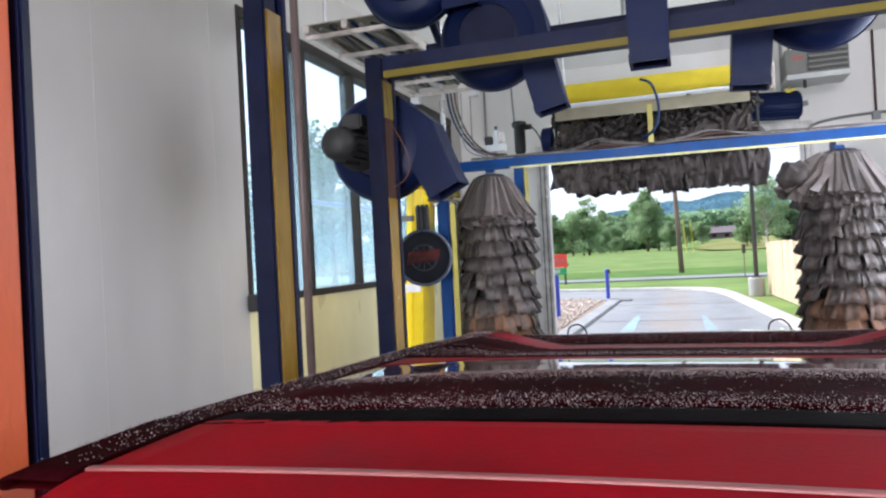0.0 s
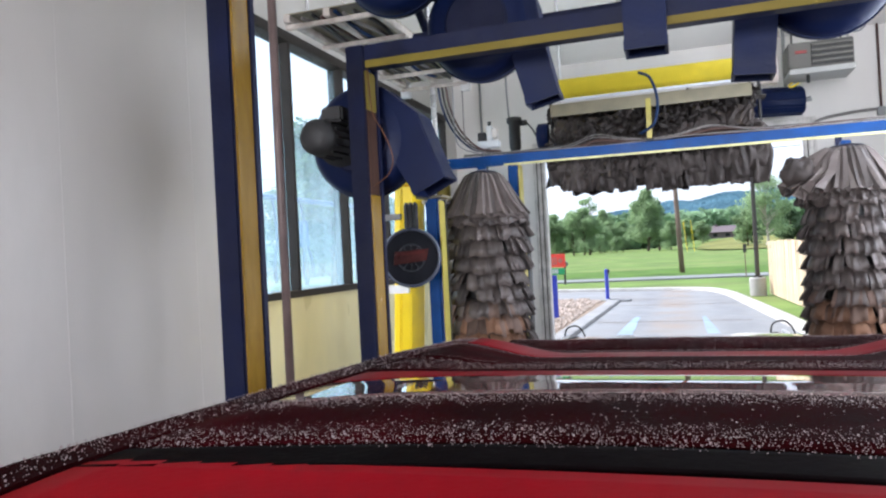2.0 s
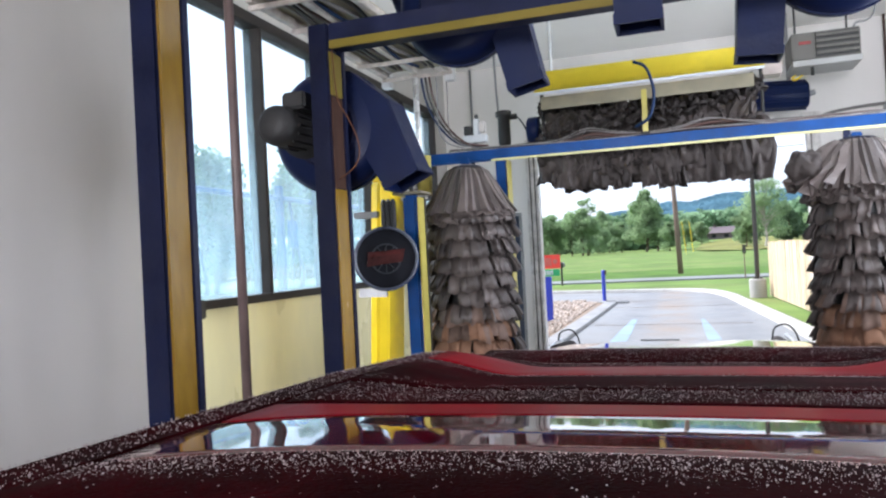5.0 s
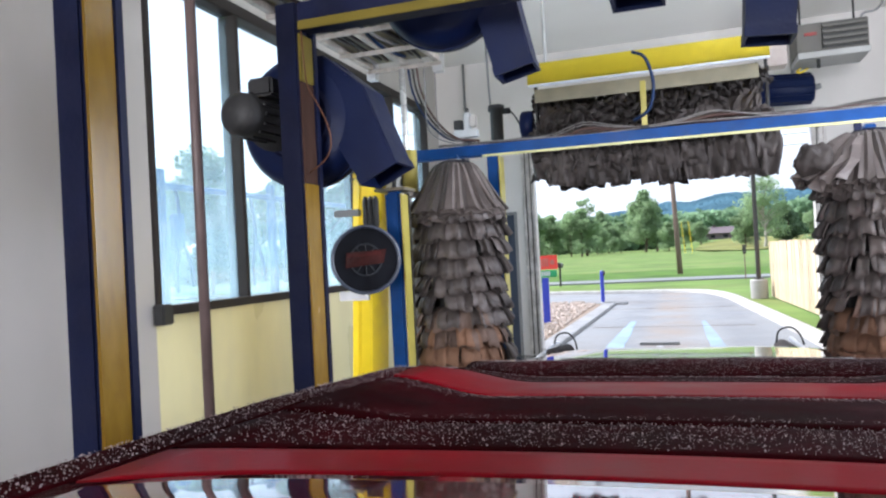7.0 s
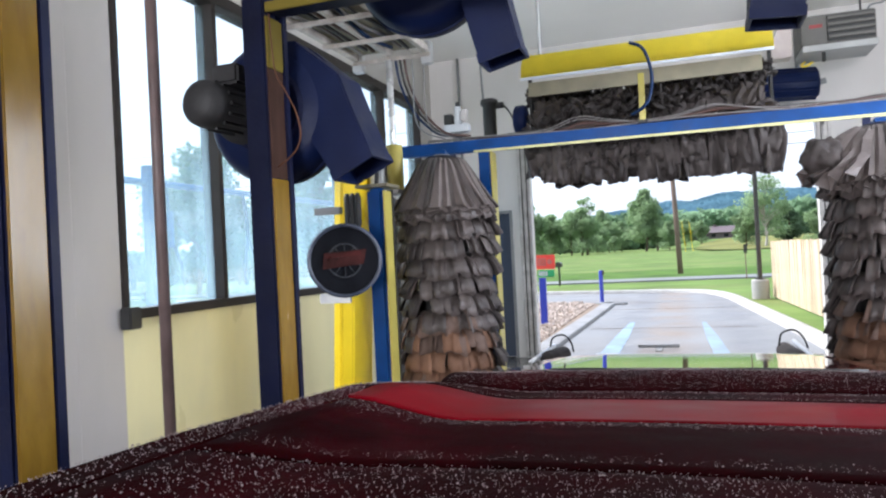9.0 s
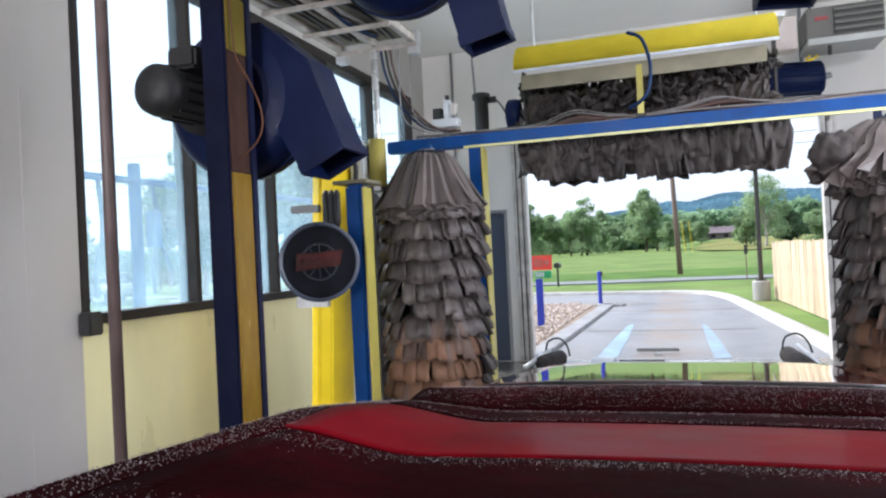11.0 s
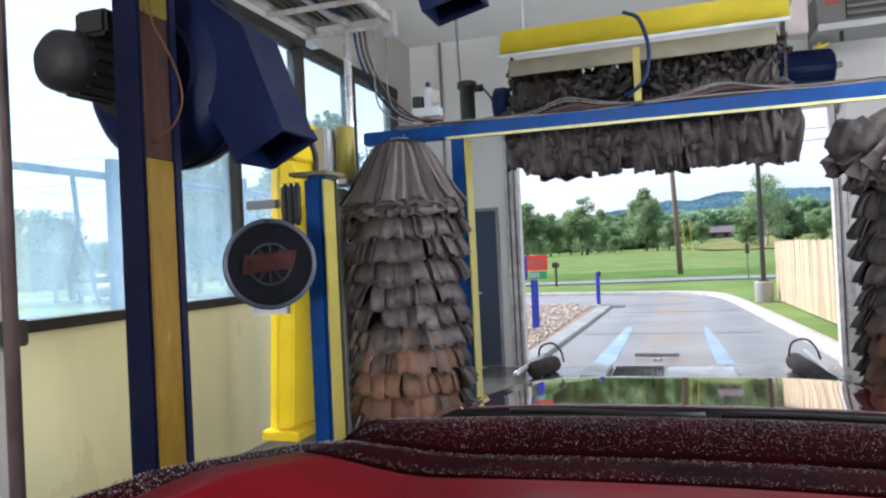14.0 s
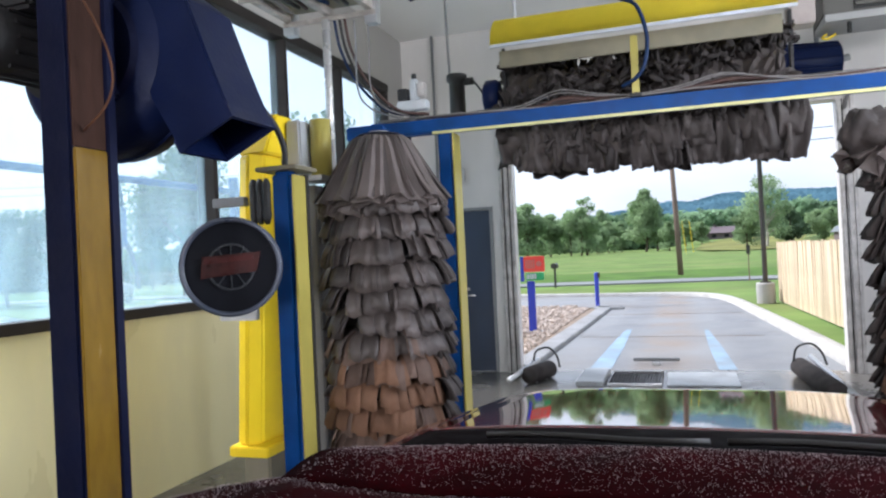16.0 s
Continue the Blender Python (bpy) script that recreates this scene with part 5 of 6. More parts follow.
def limp_mesh(angle, seed):
    """A strip leaving the shaft at an angle and bending under its own weight; the shaft lies along x."""
    rr = random.Random(seed)
    bm = bmesh.new()
    d = Vector((math.cos(angle), math.sin(angle)))
    p = d * 0.15
    upper = math.sin(angle) > -0.1
    rows, steps, length = [], 7, rr.uniform(0.18, 0.25) if upper else rr.uniform(0.23, 0.30)
    ph, w = rr.random() * 6, rr.uniform(0.10, 0.17) if upper else rr.uniform(0.17, 0.25)
    droop = rr.uniform(0.14, 0.34) if upper else 0.10
    rough = 2.0 if upper else 1.0
    for i in range(steps + 1):
        f = i / steps
        row = []
        nrm = Vector((-d.y, d.x))
        for k in range(6):
            u = k / 5 - 0.5
            q = p + nrm * rough * (0.030 * f * math.sin(u * 7 + ph) + 0.018 * f * math.sin(u * 13 + 2 * ph))
            row.append(bm.verts.new((u * w * (1 + 0.25 * f) + 0.03 * f * math.sin(ph), q.x, q.y + 0.015 * f * math.sin(9 * u + ph))))
        rows.append(row)
        p = p + d * (length / steps)
        d = (d + Vector((0.02 * math.cos(angle), -droop - 0.05 * f))).normalized()
    for i in range(steps):
        for k in range(5):
            bm.faces.new((rows[i][k], rows[i][k + 1], rows[i + 1][k + 1], rows[i + 1][k]))
    bmesh.ops.solidify(bm, geom=bm.faces[:], thickness=0.006)
    me = bpy.data.meshes.new("cloth_strip")
    bm.to_mesh(me)
    bm.free()
    for f in me.polygons:
        f.use_smooth = True
    me.materials.append(CLOTH_SHADED)
    return me


limp = [limp_mesh(2 * math.pi * k / 24, 100 + k) for k in range(24)]
rng = random.Random(12)
for k, me in enumerate(limp):
    for j in range(2):
        x = -1.0 + 2.0 * (j + rng.uniform(-0.3, 0.3) + (k % 3) * 0.33)  / 2
        child("cloth_strip", me, tb, pose(max(-1.0, min(1.0, x)), 0, 0, rng.uniform(-9, 9), rng.uniform(-6, 6), rng.uniform(-12, 12)))




def curtain_mesh(seed, drop, out):
    """A broad strip laid over the shaft and hanging down the near side, softly crumpled, with a squarely cut hem."""
    rr = random.Random(seed)
    bm = bmesh.new()
    jut = out + rr.uniform(-0.05, 0.05)
    line = curve_points([(0, -0.12, 0.02), (0, -0.24, 0.16), (0, -0.34, 0.13), (0, -0.40 - jut * 0.6, -0.03), (0, -0.40 - jut, -0.03 - drop * 0.5), (0, -0.345 - jut * 0.6, -0.03 - drop)], 20)
    rows, n = [], 9
    tilt = rr.uniform(-0.03, 0.03)
    for i, p in enumerate(line):
        f = i / (len(line) - 1)
        row = []
        for k in range(n + 1):
            u = k / n - 0.5
            w = 0.018 * f * math.cos(3 * math.pi * u + seed) + 0.075 * noise.noise(Vector((u * 3.5, f * 5, seed * 1.7))) + 0.045 * noise.noise(Vector((u * 9, f * 11, seed * 2.3)))
            row.append(bm.verts.new((u * (0.13 + 0.06 * f) + 0.025 * f * math.sin(seed), p.y + w, p.z + 0.5 * w * (1 - f) + tilt * u * f + 0.006 * math.sin(k * 2.1 + seed) * f ** 4)))
        rows.append(row)
    for r0, r1 in zip(rows, rows[1:]):
        for k in range(n):
            bm.faces.new((r0[k], r0[k + 1], r1[k + 1], r1[k]))
    bmesh.ops.recalc_face_normals(bm, faces=bm.faces)
    bmesh.ops.solidify(bm, geom=bm.faces[:], thickness=0.006)
    me = bpy.data.meshes.new("cloth_strip")
    bm.to_mesh(me)
    bm.free()
    for f in me.polygons:
        f.use_smooth = True
    me.materials.append(CLOTH_HEM)
    return me


deep = [curtain_mesh(k + 200, 0.415 + 0.02 * math.sin(k * 2.7), 0.0) for k in range(8)]
mid = [curtain_mesh(k + 230, 0.29 + 0.03 * math.sin(k * 1.9), 0.025) for k in range(7)]
shallow = [curtain_mesh(k + 260, 0.19 + 0.03 * math.sin(k * 2.3), 0.05) for k in range(6)]
for group, count in ((deep, 20), (mid, 17), (shallow, 14)):
    for k in range(count):
        x = -1.0 + 2.02 * k / (count - 1) + rng.uniform(-0.03, 0.03)
        m = pose(x, rng.uniform(-0.02, 0.03), rng.uniform(-0.012, 0.012), rng.uniform(-5, 5), rng.uniform(-5, 5), rng.uniform(-16, 16))
        if k == 0:
            m = m @ Matrix.Scale(0.72, 4, (0, 0, 1))
        elif k == 1:
            m = m @ Matrix.Scale(0.88, 4, (0, 0, 1))
        child("cloth_strip", group[(k * 5) % len(group)], tb, m)


def ruffle_mesh(seed):
    """A short curled ribbon of cloth that stands off the brush; out is +z."""
    rr = random.Random(seed)
    bm = bmesh.new()
    rows = []
    bend, twist = rr.uniform(-0.5, 0.5), rr.uniform(-1.5, 1.5)
    p, d = Vector((0, 0, 0)), Vector((rr.uniform(-0.4, 0.4), rr.uniform(-0.4, 0.4), 1)).normalized()
    w = rr.uniform(0.035, 0.065)
    for i in range(7):
        f = i / 6
        a = twist * f
        side = Vector((math.cos(a), math.sin(a), 0.3 * math.sin(5 * f + seed)))
        nrm = d.cross(side).normalized()
        rows.append([bm.verts.new(p + side * w * (k / 4 - 0.5) + nrm * 0.022 * f * math.sin(k * 1.9 + seed)) for k in range(5)])
        p = p + d * 0.032
        d = (d + Vector((bend, rr.uniform(-0.35, 0.1), -0.38 * f))).normalized()
    for r0, r1 in zip(rows, rows[1:]):
        for k in range(4):
            bm.faces.new((r0[k], r0[k + 1], r1[k + 1], r1[k]))
    bmesh.ops.recalc_face_normals(bm, faces=bm.faces)
    bmesh.ops.solidify(bm, geom=bm.faces[:], thickness=0.006)
    me = bpy.data.meshes.new("cloth_strip")
    bm.to_mesh(me)
    bm.free()
    for f in me.polygons:
        f.use_smooth = True
    me.materials.append(CLOTH_SHADED)
    return me


ruffles = [ruffle_mesh(k + 300) for k in range(11)]


def ruffle_place(k, first):
    """Where a ribbon leaves the brush: mostly from its crown, some from its near side."""
    x = -1.06 + 2.12 * ((k * 0.618034) % 1.0)
    deg = 50 + 112 * ((k * 0.381 + 0.2) % 1.0) if k < first else 160 + 50 * ((k * 0.381 + 0.2) % 1.0)
    a = radians(deg)
    r0 = (0.37 if k < first else 0.36) + 0.035 * math.sin(k * 2.3)
    out = pose(x, -r0 * math.sin(a - math.pi / 2), r0 * math.cos(a - math.pi / 2) * 1.12, deg - 90, 0, 0)
    return out @ pose(0, 0, 0, rng.uniform(-30, 30), rng.uniform(-30, 30), rng.uniform(0, 360))


for k in range(190):
    child("cloth_strip", ruffles[k % 11], tb, ruffle_place(k, 150))
joined = bmesh.new()
for k in range(420):
    base = len(joined.verts)
    joined.from_mesh(ruffles[(k * 3) % 11])
    joined.verts.ensure_lookup_table()
    bmesh.ops.transform(joined, matrix=ruffle_place(k + 0.37, 330), verts=joined.verts[base:])
me = bpy.data.meshes.new("ruffled_cloth")
joined.to_mesh(me)
joined.free()
me.materials.append(CLOTH_SHADED)
tagged(child("ruffled_cloth", me, tb, Matrix.Identity(4)), kind="stuff")
for k, (me, s, spin) in enumerate(((limp[19], 1.0, 35), (limp[20], 1.0, 60), (limp[22], 1.0, 70), (limp[21], 1.0, 50), (limp[16], 1.0, -40), (limp[19], 1.0, -55))):
    child("end_flap", me, tb, pose((1.0 if k < 4 else -1.0), -0.05 + 0.05 * k, 0.02 * k, 0, 0, spin) @ Matrix.Scale(s, 4))

for k, (x, y, z, sx, sy, sz) in enumerate(((0.80, 8.36, 2.42, 0.11, 0.13, 0.15), (0.78, 8.40, 2.62, 0.10, 0.13, 0.13), (-1.27, 8.36, 2.52, 0.07, 0.12, 0.14))):
    part("end_lobe", crumpled_lobe((x, y, z), (sx, sy, sz), 11 + 3 * k), CLOTH_HEM, tb, "bunched cloth lobe at the brush end", True)


# ---- the red car in the lane: a still stand-in for the carrying car ----
CX = 0.0


def lerp_table(t, table):
    for (a, va), (b, vb) in zip(table, table[1:]):
        if t <= b:
            f = max(0.0, min(1.0, (t - a) / (b - a)))
            f = f * f * (3 - 2 * f)
            return va + (vb - va) * f
    return table[-1][1]


def ramp(t, table):
    """Straight runs between the points of a table."""
    for (a, va), (b, vb) in zip(table, table[1:]):
        if t <= b:
            return va + (vb - va) * max(0.0, min(1.0, (t - a) / (b - a)))
    return table[-1][1]


# the car's top falls from its tail to its nose; its shoulders stand a little above the middle
TOP = [(0.55, 1.05), (0.60, 1.15), (0.70, 1.20), (0.85, 1.21), (1.86, 1.205), (2.02, 1.19), (4.45, 0.915), (4.60, 0.91), (4.85, 0.902), (6.40, 0.768), (6.50, 0.757), (6.60, 0.725), (6.68, 0.68), (6.75, 0.57)]
SHOULDER = [(0.55, 1.05), (0.60, 1.15), (0.70, 1.205), (1.1, 1.215), (2.6, 1.165), (3.4, 1.115), (3.9, 1.03), (4.4, 0.92), (4.6, 0.905), (4.85, 0.894), (6.40, 0.76), (6.50, 0.748), (6.60, 0.718), (6.68, 0.67), (6.75, 0.56)]
HALF = [(0.55, 0.90), (0.85, 1.0), (4.2, 1.0), (5.0, 1.0), (6.1, 0.92), (6.5, 0.80), (6.75, 0.60)]


def car_top(x, y):
    u = min(1.0, abs(x - CX) / lerp_table(y, HALF))
    f = max(0.0, min(1.0, (u - 0.55) / 0.35))
    f = f * f * (3 - 2 * f)
    return ramp(y, TOP) * (1 - f) + ramp(y, SHOULDER) * f - 0.05 * max(0.0, (u - 0.95) / 0.05) ** 2


car = thing("red_car", (CX, 3.5, 0), "long glossy red stand-in for the carrying car, wet with beads, in the lane", "car")
bm = bmesh.new()
ys = [0.55 + 6.2 * k / 124 for k in range(125)]
us = [-1 + 2 * k / 50 for k in range(51)]
rings = []
for y in ys:
    hw = lerp_table(y, HALF)
    r = [bm.verts.new((CX + u * hw, y, car_top(CX + u * hw, y))) for u in us]
    side = car_top(CX + hw, y)
    r += [bm.verts.new((CX + hw * 1.015, y, side * 0.9)), bm.verts.new((CX + hw * 1.02, y, side * 0.6 + 0.08)), bm.verts.new((CX + hw * 0.97, y, 0.26)), bm.verts.new((CX - hw * 0.97, y, 0.26)), bm.verts.new((CX - hw * 1.02, y, side * 0.6 + 0.08)), bm.verts.new((CX - hw * 1.015, y, side * 0.9))]
    rings.append(r)
for a, b in zip(rings, rings[1:]):
    for k in range(len(a)):
        bm.faces.new((a[k], b[k], b[(k + 1) % len(a)], a[(k + 1) % len(a)]))
bm.faces.new(rings[0])
bm.faces.new(rings[-1][::-1])
bmesh.ops.recalc_face_normals(bm, faces=bm.faces)
body = part("body", bm, RED, car, smooth=True)


def top_panel(y0, y1, inset, lift, n=24, crown=0.0, u0=-1.0, u1=1.0, bow=0.0):
    """A panel that follows the car's upper surface; its ends bow back towards the sides."""
    bm = bmesh.new()
    g = []
    for i in range(n + 1):
        row = []
        for k in range(31):
            u = u0 + (u1 - u0) * k / 30
            y = y0 + (y1 - y0) * i / n - bow * u * u
            x = CX + lerp_table(y, HALF) * inset * u
            row.append(bm.verts.new((x, y, car_top(x, y) + lift + crown * math.sin(math.pi * i / n))))
        g.append(row)
    for i in range(n):
        for k in range(30):
            bm.faces.new((g[i][k], g[i][k + 1], g[i + 1][k + 1], g[i + 1][k]))
    bmesh.ops.recalc_face_normals(bm, faces=bm.faces)
    bmesh.ops.solidify(bm, geom=bm.faces[:], thickness=0.006)
    return bm


# added bands repeat dash red, black gap, beads and glossy bonnet along the top
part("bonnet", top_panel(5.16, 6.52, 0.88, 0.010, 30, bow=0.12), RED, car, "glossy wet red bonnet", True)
part("cowl", top_panel(4.22, 4.76, 0.93, 0.009, 16, 0.06, bow=0.12), DARKBAND, car, "raised black cowl beaded with water", True)
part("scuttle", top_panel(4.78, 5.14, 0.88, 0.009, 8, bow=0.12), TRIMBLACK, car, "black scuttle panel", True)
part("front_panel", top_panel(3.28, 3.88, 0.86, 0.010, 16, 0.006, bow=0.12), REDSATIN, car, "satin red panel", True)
part("cowl_strip", top_panel(3.90, 4.20, 0.86, 0.010, 10, 0.004, bow=0.12), DARKBAND, car, "dark strip thick with water beads", True)
part("tonneau_cover", top_panel(2.62, 3.26, 0.84, 0.010, 12, 0.006, bow=0.12), DARKBAND, car, "added dark red-black band", True)
part("mid_cover", top_panel(2.26, 2.60, 0.84, 0.008, 10, 0.004, bow=0.12), DARKBAND, car, "added dark band thick with water beads", True)
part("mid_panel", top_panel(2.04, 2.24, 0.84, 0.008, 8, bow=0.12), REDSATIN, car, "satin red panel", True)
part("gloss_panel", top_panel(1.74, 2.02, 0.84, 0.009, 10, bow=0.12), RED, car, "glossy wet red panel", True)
part("beaded_cover", top_panel(1.35, 1.72, 0.84, 0.010, 8, 0.004, bow=0.12), DARKBAND, car, "added dark red-black band thick with water beads", True)
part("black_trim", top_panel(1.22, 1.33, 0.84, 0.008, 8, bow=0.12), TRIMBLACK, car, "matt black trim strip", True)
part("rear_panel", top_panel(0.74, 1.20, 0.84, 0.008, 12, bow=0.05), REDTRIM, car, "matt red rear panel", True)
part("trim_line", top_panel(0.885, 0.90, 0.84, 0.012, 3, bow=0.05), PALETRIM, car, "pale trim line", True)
for sx in (-1, 1):
    part("shoulder_trim", top_panel(0.80, 4.40, 0.995, 0.009, 60, u0=sx * 0.86, u1=sx * 0.985), DARKBAND, car, "dark beaded shoulder strip", True)
for x0, x1 in ((-0.62, 0.05), (0.1, 0.72)):
    pts = [(CX + x0 + (x1 - x0) * k / 6, 4.84 + 0.02 * math.sin(k), car_top(CX + x0 + (x1 - x0) * k / 6, 4.84) + 0.024) for k in range(7)]
    part("wiper", tube(pts, 0.011, 8), BLACK, car, "black wiper blade", True)
for sx in (-1, 1):
    for y in (1.5, 5.45):
        x = CX + sx * 0.94
        w = part("wheel", tube([(x - 0.09, y, 0.34), (x - 0.08, y, 0.34), (x + 0.08, y, 0.34), (x + 0.09, y, 0.34)], [0.31, 0.34, 0.34, 0.31], 28), BLACK, car, "black tyre", True)
        part("rim", tube([(x + sx * 0.091, y, 0.34), (x + sx * 0.1, y, 0.34)], [0.22, 0.21], 24), GALV, w, "grey metal rim")
    x = CX + sx * 0.62
    part("headlight", tube([(x * 0.8, 6.55, 0.60), (x * 0.8, 6.72, 0.58)], [0.11, 0.09], 18), CARGLASS, car, "dark headlight", True)
rng = random.Random(21)
beads = []
for y0, y1, x0, x1, count in ((1.30, 1.72, -0.84, 0.84, 13000), (2.26, 2.60, -0.84, 0.84, 3200), (2.66, 3.24, -0.84, 0.84, 8500), (3.90, 4.20, -0.84, 0.84, 4500), (4.24, 4.62, -0.9, 0.9, 7000), (0.85, 4.2, -0.985, -0.85, 4200), (0.85, 4.2, 0.85, 0.985, 900)):
    for k in range(count):
        x, y = CX + rng.uniform(x0, x1), y0 + (y1 - y0) * rng.random() ** 0.8
        lift = 0.06 * math.sin(math.pi * (y - 4.22) / 0.54) if x0 * x1 < 0 and 4.22 < y < 4.76 else 0.0
        if x0 * x1 < 0:
            y -= 0.12 * (x / 0.88) ** 2
        r = rng.uniform(0.0005, 0.0011) if rng.random() < 0.95 else rng.uniform(0.0011, 0.002)
        beads.append(Matrix.LocRotScale((x, y, car_top(x, y) + 0.012 + lift + r * 0.5), None, (r, r * 1.4, r * 1.2)))
pebbles("water_beads", beads, WATER, "water beads on the red car, glints put into their pale colour", "water", True)


# ---- things outdoors ----
f = thing("board_fence", (2.45, 18, 0), "tall fence of pale new wooden boards", "fence")
A, B = Vector((2.66, 12.6)), Vector((2.27, 22.5))
count = 68
d = (B - A).normalized()
ang = math.degrees(math.atan2(d.y, d.x))
rng = random.Random(8)
boards = []
for k in range(4):
    bm = box(-0.067, 0.067, -0.011, 0.011, 0.0, 1.46 + 0.012 * k, 0.003)
    me = bpy.data.meshes.new("board")
    bm.to_mesh(me)
    bm.free()
    me.materials.append(FENCEWOOD)
    boards.append(me)
for k in range(count):
    p = A.lerp(B, (k + 0.5) / count)
    child("board", rng.choice(boards), f, pose(p.x - 2.45, p.y - 18, -0.02, rng.uniform(-0.5, 0.5), rng.uniform(-0.5, 0.5), ang + rng.uniform(-1.5, 1.5)))
for z in (0.35, 1.15):
    part("fence_rail", tube([(A.x + 0.05, A.y, z), (B.x + 0.05, B.y, z)], 0.035, 4), FENCEWOOD, f)

lamp = thing("street_lamp", (1.93, 22.2, 0), "dark lamp pole on a round concrete base", "street lamp")
part("base", tube([(1.93, 22.2, -0.05), (1.93, 22.2, 0.43), (1.93, 22.2, 0.46)], [0.22, 0.22, 0.20], 28), KERB, lamp, "round concrete base")
part("pole", tube([(1.93, 22.2, 0.46), (1.93, 22.2, 0.50), (1.93, 22.2, 0.501), (1.93, 22.2, 6.5)], [0.13, 0.13, 0.062, 0.05], 14), LAMPDARK, lamp)
part("head", box(1.55, 2.0, 22.1, 22.3, 6.5, 6.6, 0.02), LAMPDARK, lamp)

sg = thing("lane_sign", (-2.6, 15.6, 0), "small red and green lane sign on a blue post", "sign")
part("post", box(-2.69, -2.56, 15.56, 15.64, 0.0, 0.97, 0.008), POSTBLUE, sg, "bright blue post")
part("footing", box(-2.78, -2.45, 15.48, 15.75, 0.02, 0.07, 0.01), KERB, sg)
part("side_strip", box(-2.80, -2.745, 15.55, 15.62, 0.97, 1.42, 0.006), POSTBLUE, sg)
part("panel", box(-2.74, -2.36, 15.55, 15.60, 1.14, 1.42, 0.008), SIGNRED, sg, "red panel")
part("panel", box(-2.70, -2.38, 15.55, 15.60, 0.985, 1.12, 0.008), SIGNGREEN, sg, "green panel")
for k in range(4):
    part("bar", box(-2.70 + 0.045 * k, -2.67 + 0.045 * k, 15.543, 15.549, 1.20, 1.36), BARRED, sg)
    part("bar", box(-2.68 + 0.045 * k, -2.65 + 0.045 * k, 15.543, 15.549, 1.01, 1.10), PLATEWHITE, sg)
part("disc", prism(circle(-2.46, 1.28, 0.05, 20), "y", 15.543, 15.549), BARRED, sg)
part("disc", prism(circle(-2.45, 1.05, 0.04, 20), "y", 15.543, 15.549), SIGNGREEN, sg)
b = thing("bollard", (-2.17, 22.0, 0), "slim bright blue bollard at the bed's end", "bollard")
part("post", tube([(-2.17, 22.0, -0.05), (-2.17, 22.0, 0.86), (-2.17, 22.0, 0.88)], [0.055, 0.055, 0.04], 14), POSTBLUE, b)
part("head", box(-2.13, -2.08, 21.94, 22.06, 0.74, 0.87, 0.01), LAMPDARK, b)

pole = thing("utility_pole", (-0.1, 41.0, 0), "weathered brown wooden utility pole", "utility pole")
part("pole", tube([(-0.1, 41.0, -0.2), (-0.2, 41.0, 3.0), (-0.42, 41.0, 9.5)], [0.14, 0.125, 0.10], 12), POLEWOOD, pole, smooth=True)
part("crossarm", box(-1.5, 0.7, 40.88, 41.12, 8.9, 9.05, 0.01), POLEWOOD, pole)
for k, z in enumerate((6.55, 7.1, 9.1)):
    pts = [(-70 + 140 * i / 30, 41.15, z - 0.35 + 0.00045 * (-70 + 140 * i / 30) ** 2 * (1 if k < 2 else 0.6)) for i in range(31)]
    solid("power_line", tube(pts, 0.018, 5), BLACK, "black power line strung along the road", "power line", "power lines")
ps = thing("sign_post", (2.45, 33.2, 0), "small dark road sign seen from behind on a thin post", "road sign")
part("post", tube([(2.45, 33.2, -0.1), (2.45, 33.2, 1.3)], 0.022, 8), POLEWOOD, ps)
part("plate", box(2.38, 2.52, 33.16, 33.17, 1.0, 1.36, 0.004), LAMPDARK, ps)
mb = thing("mailbox", (-5.1, 33.0, 0), "dark mailbox on a thin post by the road", "mailbox")
part("post", box(-5.14, -5.06, 32.96, 33.04, -0.1, 0.76), LAMPDARK, mb)
part("box", prism([(-5.22, 0.76), (-4.98, 0.76), (-4.98, 0.91), (-5.03, 0.98), (-5.17, 0.98), (-5.22, 0.91)], "y", 32.75, 33.25, bevel=0.01), LAMPDARK, mb)
for x in (0.75, 2.1):
    solid("marker_post", tube([(x, 150, -0.2), (x - 0.5, 150, 6.0)], 0.05, 8), YELLOW, "tall thin yellow marker post in the field", "marker post", "yellow marker posts")

house = thing("house", (12, 300, 2.9), "low brown-roofed house beyond the field", "house")
part("wall", box(5.5, 19.0, 296, 305, 2.6, 5.2), HOUSEWALL, house)
part("roof", prism([(295.0, 5.2), (306.0, 5.2), (300.5, 7.7)], "x", 4.8, 19.7), ROOFBROWN, house, "brown shingle roof")
for x in (7, 11, 15.5):
    w = part("window", box(x, x + 1.6, 295.9, 295.99, 3.5, 4.7), CARGLASS, house)
part("chimney", box(12, 13, 300, 301, 7.0, 8.4), HOUSEWALL, house)

shed = thing("low_building", (26, 124, 0), "low pale-roofed building beyond the fence", "building")
part("wall", box(22.4, 33.0, 121, 128, -0.3, 2.3), HOUSEWALL, shed)
part("roof", prism([(120.4, 2.3), (128.6, 2.3), (124.5, 3.15)], "x", 22.0, 33.4), PALEROOF, shed, "pale grey roof")


